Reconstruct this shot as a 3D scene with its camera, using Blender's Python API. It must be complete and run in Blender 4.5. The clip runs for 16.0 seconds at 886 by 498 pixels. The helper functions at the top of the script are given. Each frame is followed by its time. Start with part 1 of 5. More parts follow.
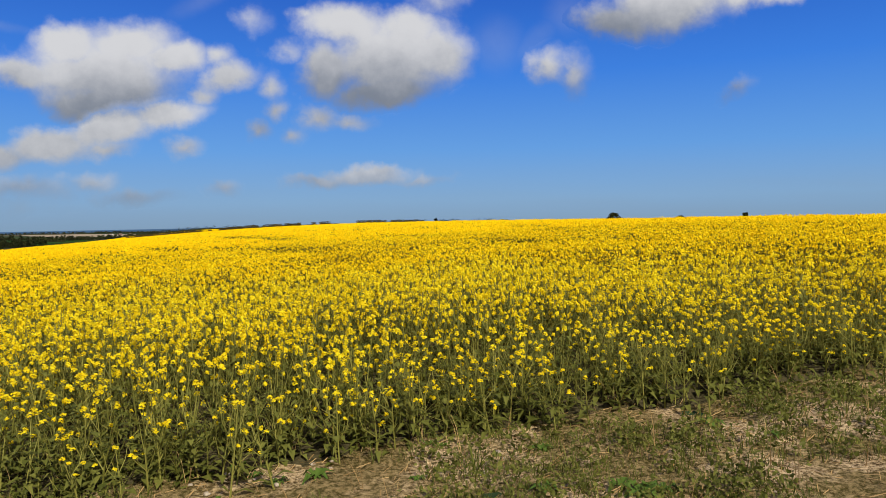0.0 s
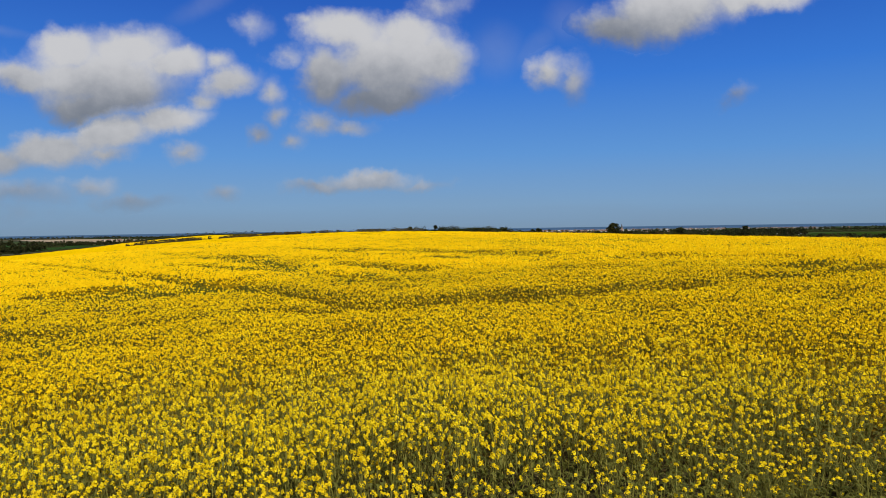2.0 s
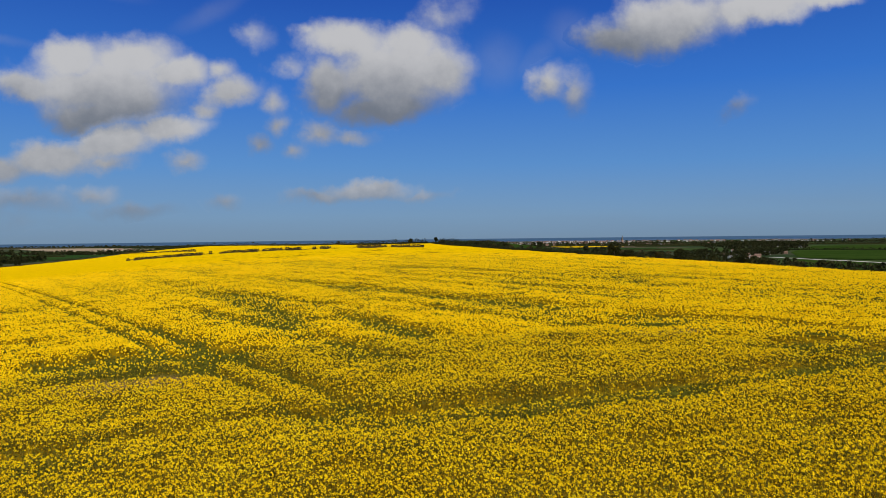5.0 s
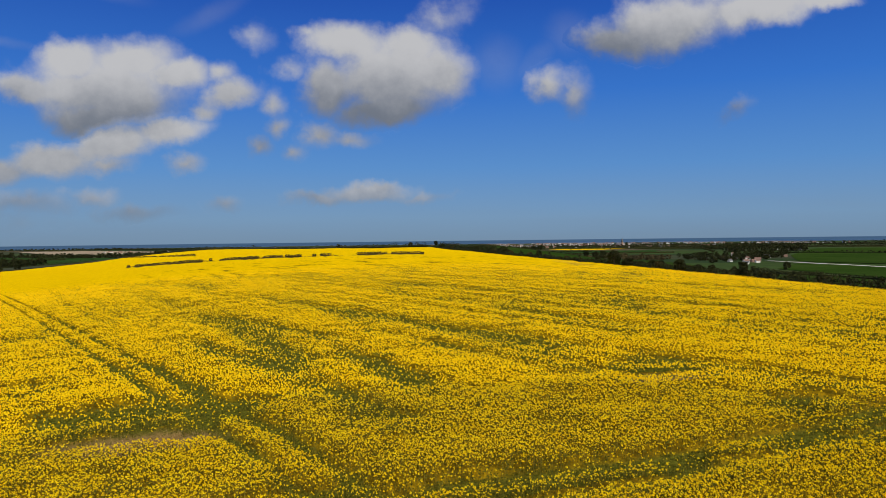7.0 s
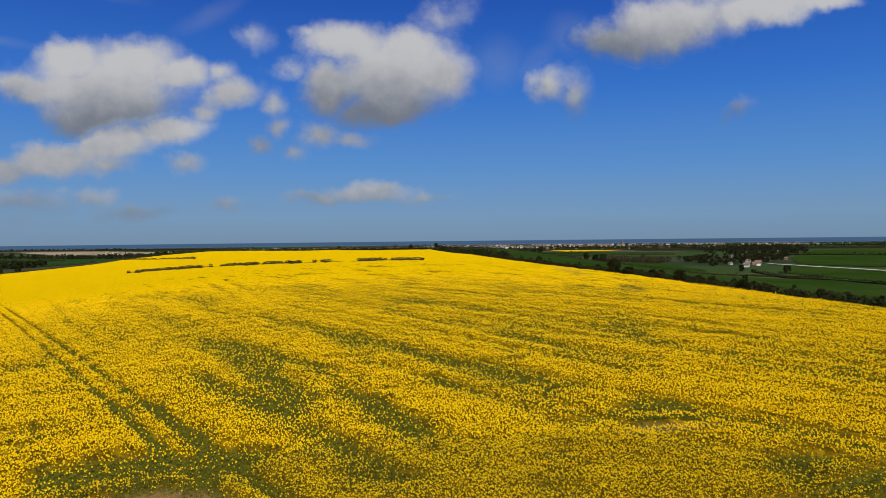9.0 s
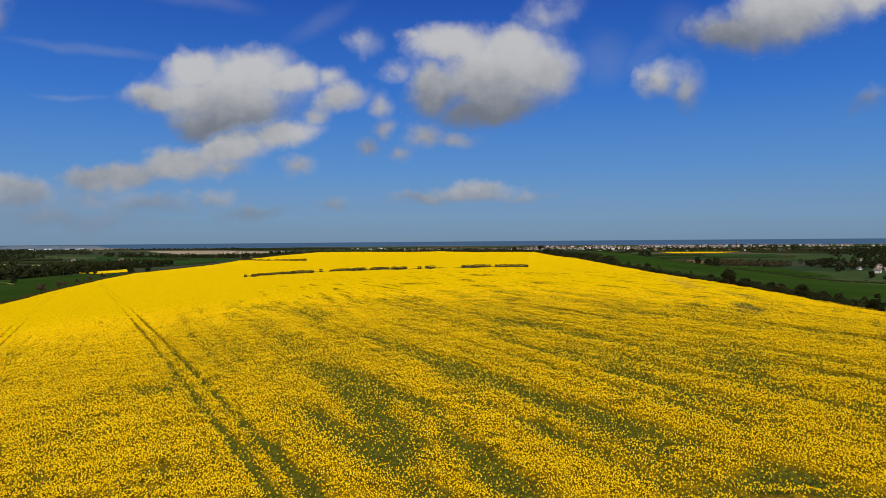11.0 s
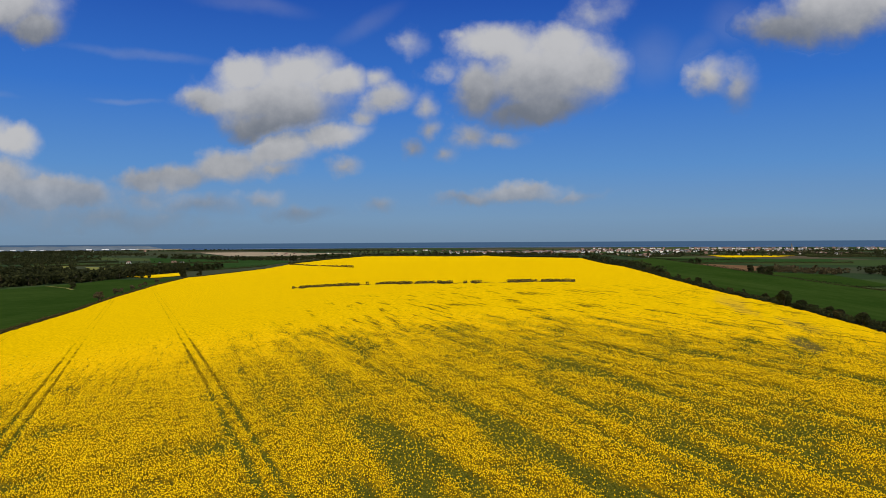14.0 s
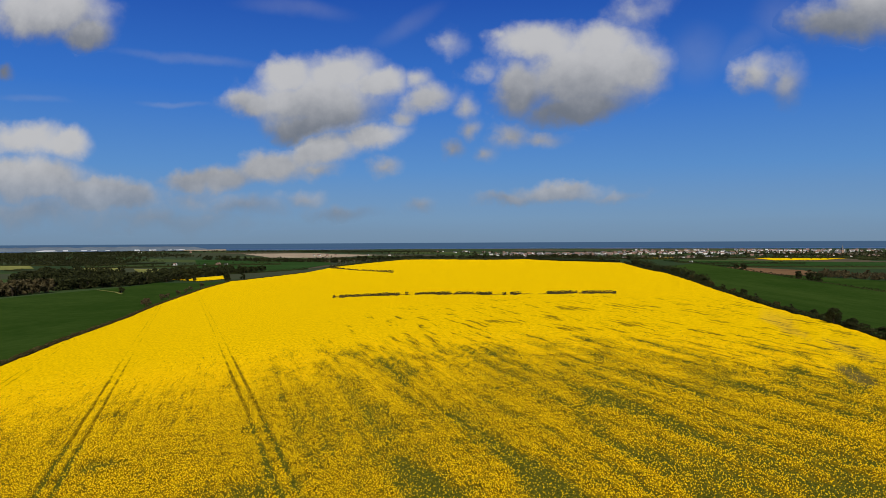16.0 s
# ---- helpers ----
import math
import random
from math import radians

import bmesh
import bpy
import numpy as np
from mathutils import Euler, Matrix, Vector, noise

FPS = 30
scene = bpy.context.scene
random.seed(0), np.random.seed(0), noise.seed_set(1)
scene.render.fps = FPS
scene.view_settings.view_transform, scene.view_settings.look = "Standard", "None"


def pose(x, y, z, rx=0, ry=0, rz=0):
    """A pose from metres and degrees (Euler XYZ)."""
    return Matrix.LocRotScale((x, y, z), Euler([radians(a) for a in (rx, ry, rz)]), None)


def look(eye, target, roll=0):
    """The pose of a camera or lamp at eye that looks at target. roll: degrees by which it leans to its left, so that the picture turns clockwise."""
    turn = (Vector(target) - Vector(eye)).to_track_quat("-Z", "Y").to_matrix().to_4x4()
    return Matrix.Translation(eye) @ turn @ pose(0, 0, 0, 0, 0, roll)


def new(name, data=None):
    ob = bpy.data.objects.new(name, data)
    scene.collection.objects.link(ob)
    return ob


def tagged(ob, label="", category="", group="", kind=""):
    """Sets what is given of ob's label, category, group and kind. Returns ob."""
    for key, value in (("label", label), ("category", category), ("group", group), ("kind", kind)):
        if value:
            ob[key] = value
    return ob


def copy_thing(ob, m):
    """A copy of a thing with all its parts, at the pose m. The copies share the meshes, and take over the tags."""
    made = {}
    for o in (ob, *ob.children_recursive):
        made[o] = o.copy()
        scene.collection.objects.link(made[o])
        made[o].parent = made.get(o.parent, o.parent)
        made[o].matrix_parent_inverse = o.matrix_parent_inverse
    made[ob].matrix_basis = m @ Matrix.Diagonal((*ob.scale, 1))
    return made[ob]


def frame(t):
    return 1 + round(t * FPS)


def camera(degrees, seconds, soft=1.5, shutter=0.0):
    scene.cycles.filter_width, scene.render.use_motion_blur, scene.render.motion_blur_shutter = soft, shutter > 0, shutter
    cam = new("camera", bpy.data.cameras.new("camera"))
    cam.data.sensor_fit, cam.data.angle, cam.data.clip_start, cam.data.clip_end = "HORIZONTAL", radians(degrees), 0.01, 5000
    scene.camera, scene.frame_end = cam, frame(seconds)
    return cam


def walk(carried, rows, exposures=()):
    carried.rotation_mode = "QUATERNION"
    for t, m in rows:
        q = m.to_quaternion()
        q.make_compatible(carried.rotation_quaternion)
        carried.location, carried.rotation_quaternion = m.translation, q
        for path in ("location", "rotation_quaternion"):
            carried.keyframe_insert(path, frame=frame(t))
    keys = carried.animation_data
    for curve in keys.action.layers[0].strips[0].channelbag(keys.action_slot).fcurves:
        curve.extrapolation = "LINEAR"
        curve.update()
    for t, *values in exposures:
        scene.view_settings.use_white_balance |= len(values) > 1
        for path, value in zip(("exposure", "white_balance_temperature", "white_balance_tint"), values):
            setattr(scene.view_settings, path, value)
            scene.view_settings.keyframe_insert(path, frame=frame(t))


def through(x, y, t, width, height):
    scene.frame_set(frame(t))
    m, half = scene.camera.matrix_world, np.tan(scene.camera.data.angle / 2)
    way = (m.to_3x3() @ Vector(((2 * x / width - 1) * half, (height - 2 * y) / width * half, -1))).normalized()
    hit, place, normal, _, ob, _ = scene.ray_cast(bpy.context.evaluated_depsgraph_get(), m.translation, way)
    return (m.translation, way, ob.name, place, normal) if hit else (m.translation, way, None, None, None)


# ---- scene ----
cam = camera(63.91, 16.0, soft=0.7)
# seconds, x, y, z, yaw, pitch, roll
PATH = [
    (0.0, -0.314, 0.002, 1.650, 0.000, -2.215, 1.066),
    (0.5, -0.252, 0.002, 2.002, -0.019, -2.102, 0.899),
    (1.0, -0.336, 0.002, 2.349, -0.035, -1.984, 0.877),
    (1.5, -0.470, 0.005, 2.707, -0.050, -1.879, 0.877),
    (2.0, -0.486, 0.007, 3.066, -0.050, -1.758, 0.896),
    (2.5, -0.432, -0.025, 3.481, -0.006, -1.599, 0.887),
    (3.0, -0.400, -0.042, 3.932, -0.002, -1.465, 0.856),
    (3.5, -0.408, -0.059, 4.327, -0.008, -1.327, 0.765),
    (4.0, -0.432, -0.086, 4.772, -0.018, -1.197, 0.703),
    (4.5, -0.434, -0.095, 5.264, -0.010, -1.063, 0.646),
    (7.0, -0.453, -0.385, 8.118, -0.014, -0.816, 0.686),
    (7.5, -0.432, -0.407, 8.731, 0.026, -0.821, 0.655),
    (8.0, -0.407, -0.406, 9.373, 0.049, -0.821, 0.657),
    (8.5, -0.398, -0.400, 10.015, 0.042, -0.824, 0.649),
    (9.0, -0.407, -0.395, 10.683, 0.005, -0.803, 0.620),
    (9.5, -0.439, -0.388, 11.379, 0.537, -0.824, 0.542),
    (10.0, -0.471, -0.356, 12.163, 3.927, -0.799, 0.470),
    (12.5, -0.916, 0.095, 16.699, 9.783, -0.742, 0.440),
    (13.0, -0.960, 0.164, 17.696, 10.352, -0.726, 0.368),
    (13.5, -0.978, 0.215, 18.750, 11.250, -0.721, 0.339),
    (14.0, -0.980, 0.261, 19.863, 11.961, -0.697, 0.341),
    (14.5, -0.948, 0.303, 21.018, 12.458, -0.702, 0.335),
    (15.0, -0.903, 0.343, 22.221, 13.089, -0.685, 0.326),
    (15.5, -0.841, 0.389, 23.435, 13.933, -0.686, 0.318),
    (16.0, -0.772, 0.445, 24.650, 15.168, -0.671, 0.301),
]
walk(cam, [(t, pose(x, y, z, 90 + pitch, roll, yaw)) for t, x, y, z, yaw, pitch, roll in PATH],
     exposures=[(0.0, -0.05), (1.0, -0.14), (2.0, -0.23), (4.0, -0.37), (7.0, -0.40), (16.0, -0.42)])

# ---- sky, sun ----
SUN_EL, SUN_AZ = 40.0, 155.0      # degrees; azimuth clockwise from +y
sun_dir = Vector((math.sin(radians(SUN_AZ)) * math.cos(radians(SUN_EL)),
                  math.cos(radians(SUN_AZ)) * math.cos(radians(SUN_EL)), math.sin(radians(SUN_EL))))
sun = new("sun", bpy.data.lights.new("sun", "SUN"))
sun.data.energy, sun.data.angle, sun.data.color = 5.2, radians(0.5), (1.0, 0.94, 0.82)
sun.matrix_world = look(sun_dir * 100, (0, 0, 0))

# clouds: centre and half sizes on the sky's tangent plane, turn in degrees, thickness
BIG_WEST = [
    (-0.317, 0.207, 0.1144, 0.0572, -1.8, 1), (-0.3593, 0.2453, 0.0514, 0.0312, -2.1, 1), (-0.283, 0.2466, 0.0672, 0.0342, -2.1, 1),
    (-0.2289, 0.2285, 0.0497, 0.0275, -2.0, 1), (-0.42, 0.2044, 0.0505, 0.0249, -1.8, 1), (-0.3343, 0.169, 0.0681, 0.0262, -1.5, 1),
    (-0.285, 0.187, 0.066, 0.040, -2.0, 1),
]
TAIL = [
    (-0.1714, 0.2305, 0.0261, 0.0192, -2.0, 0.8), (-0.1577, 0.2012, 0.0444, 0.0242, 13.1, 0.9), (-0.1881, 0.1764, 0.0197, 0.0145, -1.6, 0.7),
    (-0.1029, 0.1883, 0.0192, 0.0207, -1.7, 0.7), (-0.0982, 0.1547, 0.0206, 0.0129, 28.7, 0.7), (-0.1193, 0.1281, 0.0161, 0.012, -1.3, 0.6),
    (-0.0787, 0.2351, 0.0223, 0.0143, -2.1, 0.5), (-0.1185, 0.278, 0.0209, 0.0143, -2.4, 0.35),
]
STREAK = [
    (-0.2419, 0.1479, 0.0621, 0.0214, 10.4, 1), (-0.3134, 0.1308, 0.0717, 0.0267, 10.4, 1), (-0.3862, 0.1125, 0.0731, 0.027, 8.5, 1),
    (-0.4604, 0.0956, 0.0615, 0.023, 4.7, 1), (-0.5091, 0.0913, 0.0445, 0.02, -0.9, 1), (-0.322, 0.1047, 0.0382, 0.0123, -1.1, 0.6),
    (-0.2189, 0.1093, 0.0281, 0.0141, -1.1, 0.75),
]
BIG_MID = [
    (0.0619, 0.2301, 0.107, 0.0625, 6.1, 1), (0.0002, 0.2715, 0.0702, 0.0329, -2.4, 1), (0.085, 0.2718, 0.0648, 0.0349, -2.4, 1),
    (0.1303, 0.243, 0.0565, 0.0447, -2.2, 1), (-0.0235, 0.2095, 0.0471, 0.0409, -1.9, 1), (0.0541, 0.1836, 0.0765, 0.0266, 10.5, 1),
    (-0.0507, 0.283, 0.0224, 0.0109, -22.1, 0.7),
]
MID_SCRAPS = [
    (-0.0355, 0.1468, 0.0268, 0.0205, -1.4, 0.8), (0.0036, 0.1411, 0.0351, 0.0126, -1.4, 0.45), (-0.0729, 0.12, 0.0175, 0.0127, -1.2, 0.55),
    (0.138, 0.3157, 0.0446, 0.0217, 12.7, 0.26),
]
SMALL_EAST = [
    (0.2873, 0.2215, 0.0269, 0.0277, 1.0, 0.9), (0.3269, 0.2099, 0.0269, 0.033, -13.6, 0.6), (0.5809, 0.193, 0.0322, 0.0146, 33.6, 0.5),
]
TOP_EAST = [
    (0.4701, 0.3121, 0.1325, 0.0455, 11.1, 1), (0.3959, 0.2853, 0.0604, 0.0313, 1.5, 1), (0.6134, 0.3416, 0.1371, 0.032, 9.2, 1),
    (0.7242, 0.3537, 0.0562, 0.0171, 1.9, 1),
]
LOW_MID = [
    (0.0228, 0.0654, 0.0737, 0.0141, 3.2, 0.85), (-0.0398, 0.0576, 0.0434, 0.0111, -0.7, 0.7), (0.0383, 0.073, 0.0387, 0.0117, -0.9, 0.85),
    (0.0997, 0.0604, 0.0456, 0.007, -0.8, 0.4), (-0.3394, 0.0631, 0.0324, 0.0132, -0.8, 0.75), (-0.2845, 0.0435, 0.0589, 0.0123, -0.6, 0.5),
    (-0.1642, 0.0551, 0.0212, 0.0121, -0.7, 0.65), (-0.4301, 0.0518, 0.0786, 0.0183, -0.7, 0.5),
]
WEST_BANK = [
    (-0.7845, 0.1566, 0.0857, 0.0295, -1.4, 1), (-0.7092, 0.148, 0.0411, 0.0275, -1.3, 1), (-0.7758, 0.0957, 0.1146, 0.0387, -0.9, 1.3),
    (-0.6682, 0.0745, 0.090, 0.0287, -0.8, 1.4), (-0.6131, 0.0701, 0.0583, 0.0244, -0.8, 1.2), (-0.786, 0.048, 0.1621, 0.0261, -0.6, 0.6),
    (-0.5635, 0.0372, 0.1626, 0.022, -0.5, 0.45), (-0.5094, 0.0661, 0.0534, 0.0168, -0.8, 0.4),
]
TOP_WEST = [
    (-0.7441, 0.3522, 0.113, 0.0481, -2.7, 1), (-0.6792, 0.3184, 0.051, 0.029, -2.5, 1), (-0.8136, 0.2617, 0.0172, 0.0122, -2.1, 0.7),
]
WISPS = [
    (-0.5162, 0.2744, 0.1339, 0.0084, -7.9, 0.3), (-0.5347, 0.2063, 0.0627, 0.005, -3.6, 0.3), (-0.35, 0.3392, 0.0943, 0.0139, -8.5, 0.25),
    (-0.7647, 0.2202, 0.0663, 0.006, -5.4, 0.22), (-0.1832, 0.3071, 0.064, 0.0164, 27.5, 0.2),
    (0.2159, 0.2511, 0.0431, 0.0404, -2.3, 0.24), (0.2706, 0.2565, 0.0534, 0.0187, 39.8, 0.20), (0.321, 0.2957, 0.0419, 0.0352, 29.2, 0.22),
]
# banks of cloud: their puffs, height of the middle, half height, tone of the underside
BANKS = [(BIG_WEST, 0.207, 0.066, 0.0), (TAIL, 0.195, 0.14, 0.0), (STREAK, 0.115, 0.13, -0.1), (BIG_MID, 0.235, 0.072, 0.0), (MID_SCRAPS, 0.20, 0.35, -0.1),
         (SMALL_EAST, 0.22, 0.05, 0.0), (TOP_EAST, 0.32, 0.06, 0.1), (LOW_MID, 0.06, 0.05, -0.30), (WEST_BANK, 0.09, 0.11, -0.1), (TOP_WEST, 0.345, 0.06, 0.0)]


class Nodes:
    """Short hand for building a node tree."""

    def __init__(self, tree):
        self.tree = tree

    def add(self, kind, **props):
        node = self.tree.nodes.new("ShaderNode" + kind)
        for key, value in props.items():
            setattr(node, key, value)
        return node

    def link(self, a, b):
        self.tree.links.new(a, b)

    def put(self, socket, value):
        if isinstance(value, bpy.types.NodeSocket):
            self.tree.links.new(value, socket)
        else:
            socket.default_value = value

    def math(self, op, a, b=0.0, c=0.0, clamp=False):
        node = self.add("Math", operation=op, use_clamp=clamp)
        for i, value in enumerate((a, b, c)):
            self.put(node.inputs[i], value)
        return node.outputs[0]

    def vec(self, op, a, b=(0, 0, 0), scale=1.0):
        node = self.add("VectorMath", operation=op)
        self.put(node.inputs[0], a)
        self.put(node.inputs[1], b)
        if op == "SCALE":
            self.put(node.inputs[3], scale)
        return node.outputs["Value"] if op in ("LENGTH", "DOT_PRODUCT", "DISTANCE") else node.outputs[0]

    def ramp(self, value, a, b, low=0.0, high=1.0):
        node = self.add("MapRange", interpolation_type="SMOOTHSTEP")
        for i, v in enumerate((value, a, b, low, high)):
            self.put(node.inputs[i], v)
        return node.outputs[0]

    def mix(self, fac, a, b, blend="MIX"):
        node = self.add("Mix", data_type="RGBA", blend_type=blend)
        self.put(node.inputs[0], fac)
        self.put(node.inputs[6], a)
        self.put(node.inputs[7], b)
        return node.outputs[2]

    def noise(self, vector, scale, detail=3.0, rough=0.55):
        node = self.add("TexNoise")
        self.put(node.inputs["Vector"], vector)
        self.put(node.inputs["Scale"], scale)
        self.put(node.inputs["Detail"], detail)
        self.put(node.inputs["Roughness"], rough)
        return node


def cloud_group():
    tree = bpy.data.node_groups.new("cloud_shape", "ShaderNodeTree")
    tree.interface.new_socket("p", in_out="INPUT", socket_type="NodeSocketVector")
    tree.interface.new_socket("thickness", in_out="OUTPUT", socket_type="NodeSocketFloat")
    tree.interface.new_socket("light", in_out="OUTPUT", socket_type="NodeSocketFloat")
    n = Nodes(tree)
    p = tree.nodes.new("NodeGroupInput")
    out = tree.nodes.new("NodeGroupOutput")
    parts = n.add("SeparateXYZ")
    n.link(p.outputs[0], parts.inputs[0])
    rise = parts.outputs[1]
    total, light, weight = None, 0.0, 0.0001
    for puffs, mid, half, tone in BANKS:
        bank = None
        for u, v, a, b, turn, thick in puffs:
            if a < 0.035:
                thick *= 0.72
            m = n.add("Mapping", vector_type="TEXTURE")
            n.link(p.outputs[0], m.inputs[0])
            m.inputs[1].default_value = (u, v, 0)
            m.inputs[2].default_value = (0, 0, radians(turn))
            m.inputs[3].default_value = (a * 1.05, b * 1.05, 1)
            far = n.vec("LENGTH", m.outputs[0])
            blob = n.math("MULTIPLY_ADD", far, -thick, thick)
            bank = blob if bank is None else n.math("SMOOTH_MAX", bank, blob, 0.22)
        total = bank if total is None else n.math("MAXIMUM", total, bank)
        # every bank is lit from above
        share = n.math("MAXIMUM", n.math("ADD", bank, 0.12), 0.0)
        light = n.math("MULTIPLY_ADD", share, n.math("MULTIPLY_ADD", rise, 1.0 / half, tone - mid / half), light)
        weight = n.math("ADD", weight, share)
    n.link(total, out.inputs[0])
    n.link(n.math("DIVIDE", light, weight), out.inputs[1])
    return tree


world = bpy.data.worlds.new("sky")
scene.world = world
world.use_nodes = True
world.node_tree.nodes.clear()
n = Nodes(world.node_tree)
to_sky = n.add("TexCoord").outputs["Generated"]
sky = n.add("TexSky", sky_type="NISHITA", sun_disc=False, sun_elevation=radians(SUN_EL), sun_rotation=radians(SUN_AZ),
            altitude=60.0, air_density=1.0, dust_density=0.6, ozone_density=2.5)
turned = n.add("VectorRotate", rotation_type="Z_AXIS")
n.link(to_sky, turned.inputs["Vector"])
turned.inputs["Angle"].default_value = radians(-7.6)
xyz = n.add("SeparateXYZ")
n.link(turned.outputs[0], xyz.inputs[0])
ahead = n.math("MAXIMUM", xyz.outputs[1], 0.02)
flat = n.add("CombineXYZ")
n.link(n.math("DIVIDE", xyz.outputs[0], ahead), flat.inputs[0])
n.link(n.math("DIVIDE", xyz.outputs[2], ahead), flat.inputs[1])
p0 = flat.outputs[0]
big = n.noise(p0, 9.0, 6.0, 0.62)
small = n.noise(p0, 22.0, 5.0, 0.56)
shift = n.vec("SCALE", n.vec("SUBTRACT", big.outputs["Color"], (0.5, 0.5, 0.5)), scale=0.05)
shift2 = n.vec("SCALE", n.vec("SUBTRACT", small.outputs["Color"], (0.5, 0.5, 0.5)), scale=0.024)
p1 = n.vec("ADD", n.vec("ADD", p0, shift), shift2)
shape = cloud_group()
here = n.add("Group")
here.node_tree = shape
n.link(p1, here.inputs[0])
fluff = n.math("MULTIPLY_ADD", small.outputs["Fac"], 0.5, -0.25)
body = n.math("ADD", here.outputs[0], n.math("MULTIPLY", fluff, 1.35))
cover = n.ramp(body, -0.16, 0.60, 0.0, 0.96)
# thin straight wisps
soft = n.vec("ADD", p0, n.vec("SCALE", shift, scale=0.5))
for u, v, a, b, turn, thick in WISPS:
    m = n.add("Mapping", vector_type="TEXTURE")
    n.link(soft, m.inputs[0])
    m.inputs[1].default_value = (u, v, 0)
    m.inputs[2].default_value = (0, 0, radians(turn))
    m.inputs[3].default_value = (a * 1.2, b * 1.3, 1)
    veil = n.math("MULTIPLY", n.ramp(n.vec("LENGTH", m.outputs[0]), 1.0, 0.1), thick * 0.55)
    cover = n.math("MAXIMUM", cover, n.math("MULTIPLY", veil, n.math("MULTIPLY_ADD", big.outputs["Fac"], 1.2, 0.3)))
cover = n.math("MULTIPLY", cover, n.ramp(xyz.outputs[1], 0.05, 0.25))
lit = n.math("ADD", here.outputs[1], n.math("MULTIPLY", fluff, 1.6))
lit = n.ramp(lit, -0.95, 0.55)
cloud_colour = n.mix(lit, (0.215, 0.24, 0.285, 1), (0.70, 0.70, 0.71, 1))
# the sky's own colour, paler and greyer towards the horizon
rise = xyz.outputs[2]
grade = n.add("ValToRGB")
n.link(n.math("MULTIPLY", rise, 2.0, clamp=True), grade.inputs[0])
stops = grade.color_ramp.elements
stops[0].position, stops[0].color = 0.0, (0.205, 0.355, 0.55, 1)
stops[1].position, stops[1].color = 1.0, (0.004, 0.068, 0.49, 1)
for at, colour in ((0.06, (0.20, 0.40, 0.68, 1)), (0.20, (0.110, 0.335, 0.78, 1)), (0.40, (0.034, 0.210, 0.77, 1)), (0.66, (0.008, 0.092, 0.55, 1))):
    e = stops.new(at)
    e.color = colour
sky_colour = n.mix(0.92, n.mix(1.0, sky.outputs[0], (0.10, 0.10, 0.10, 1), "MULTIPLY"), grade.outputs[0])
haze_bank = n.math("MULTIPLY", n.noise(n.vec("MULTIPLY", p0, (3, 30, 0)), 1.0, 3.0).outputs["Fac"], n.ramp(rise, 0.10, 0.01))
sky_colour = n.mix(n.math("MULTIPLY", haze_bank, 0.4), sky_colour, (0.25, 0.34, 0.45, 1))
air = n.mix(n.math("MULTIPLY", cover, n.ramp(rise, 0.0, 0.10, 0.45, 1.0)), sky_colour, cloud_colour)
# unseen white cloud added behind the camera, to whiten the fill light
puffs = n.noise(n.vec("MULTIPLY", to_sky, (1.0, 1.0, 2.2)), 2.6, 5.0, 0.55).outputs["Fac"]
rest = n.math("MULTIPLY", n.ramp(puffs, 0.40, 0.52), n.ramp(xyz.outputs[1], 0.25, 0.0))
air = n.mix(n.math("MULTIPLY", rest, n.ramp(rise, 0.02, 0.2)), air, (0.85, 0.82, 0.78, 1))
# below the horizon: open sea as far as it goes
sea_colour = n.mix(n.noise(n.vec("MULTIPLY", p0, (8, 900, 0)), 1.0, 2.0).outputs["Fac"], (0.060, 0.130, 0.245, 1), (0.090, 0.165, 0.285, 1))
under = n.ramp(rise, -0.0034, -0.0024, 1.0, 0.0)
back = n.add("Background")
n.link(n.mix(under, air, sea_colour), back.inputs[0])
back.inputs[1].default_value = 1.0
n.link(back.outputs[0], n.add("OutputWorld").inputs[0])

# ---- the lie of the land ----
rng = np.random.default_rng(7)


def lattice(ix, iy, seed):
    h = (ix.astype(np.int64) * 374761393 + iy.astype(np.int64) * 668265263 + seed * 974634777) & 0xFFFFFFFF
    h = ((h ^ (h >> 13)) * 1274126177) & 0xFFFFFFFF
    return ((h ^ (h >> 16)) & 0xFFFF) / 65535.0


def ripple(x, y, seed=0):
    """Smooth noise from 0 to 1, one swell a metre."""
    x, y = np.asarray(x, float), np.asarray(y, float)
    ix, iy = np.floor(x), np.floor(y)
    fx, fy = x - ix, y - iy
    fx, fy = fx * fx * (3 - 2 * fx), fy * fy * (3 - 2 * fy)
    a, b = lattice(ix, iy, seed), lattice(ix + 1, iy, seed)
    c, d = lattice(ix, iy + 1, seed), lattice(ix + 1, iy + 1, seed)
    return (a * (1 - fx) + b * fx) * (1 - fy) + (c * (1 - fx) + d * fx) * fy


def step(a, b, x):
    t = np.clip((np.asarray(x, float) - a) / (b - a), 0, 1)
    return t * t * (3 - 2 * t)


# outline of the rape field, from its near edge round by the right
FIELD = [(-122, -35.6), (66, 28.1), (66, 60), (65, 106), (62, 160), (60, 200), (58, 239), (49.5, 286), (41.5, 377), (33.5, 499), (23.5, 600), (10, 662), (-16, 828), (-160, 1070),
         (-330, 1000), (-389, 874), (-385, 790), (-430, 692), (-375, 560), (-282, 372), (-240, 296), (-196, 207), (-166, 152), (-140, 75)]
DOME = (-0.1925, 3.8629, 2.1004, -4.869, -6.5798, 0.1172, -1.5836, -2.6803, -1.6141, -2.4653, 0.1566, 1.2372, 2.42, 1.6715, 0.7672)
LOW = -24.0
SHORE = 4150.0


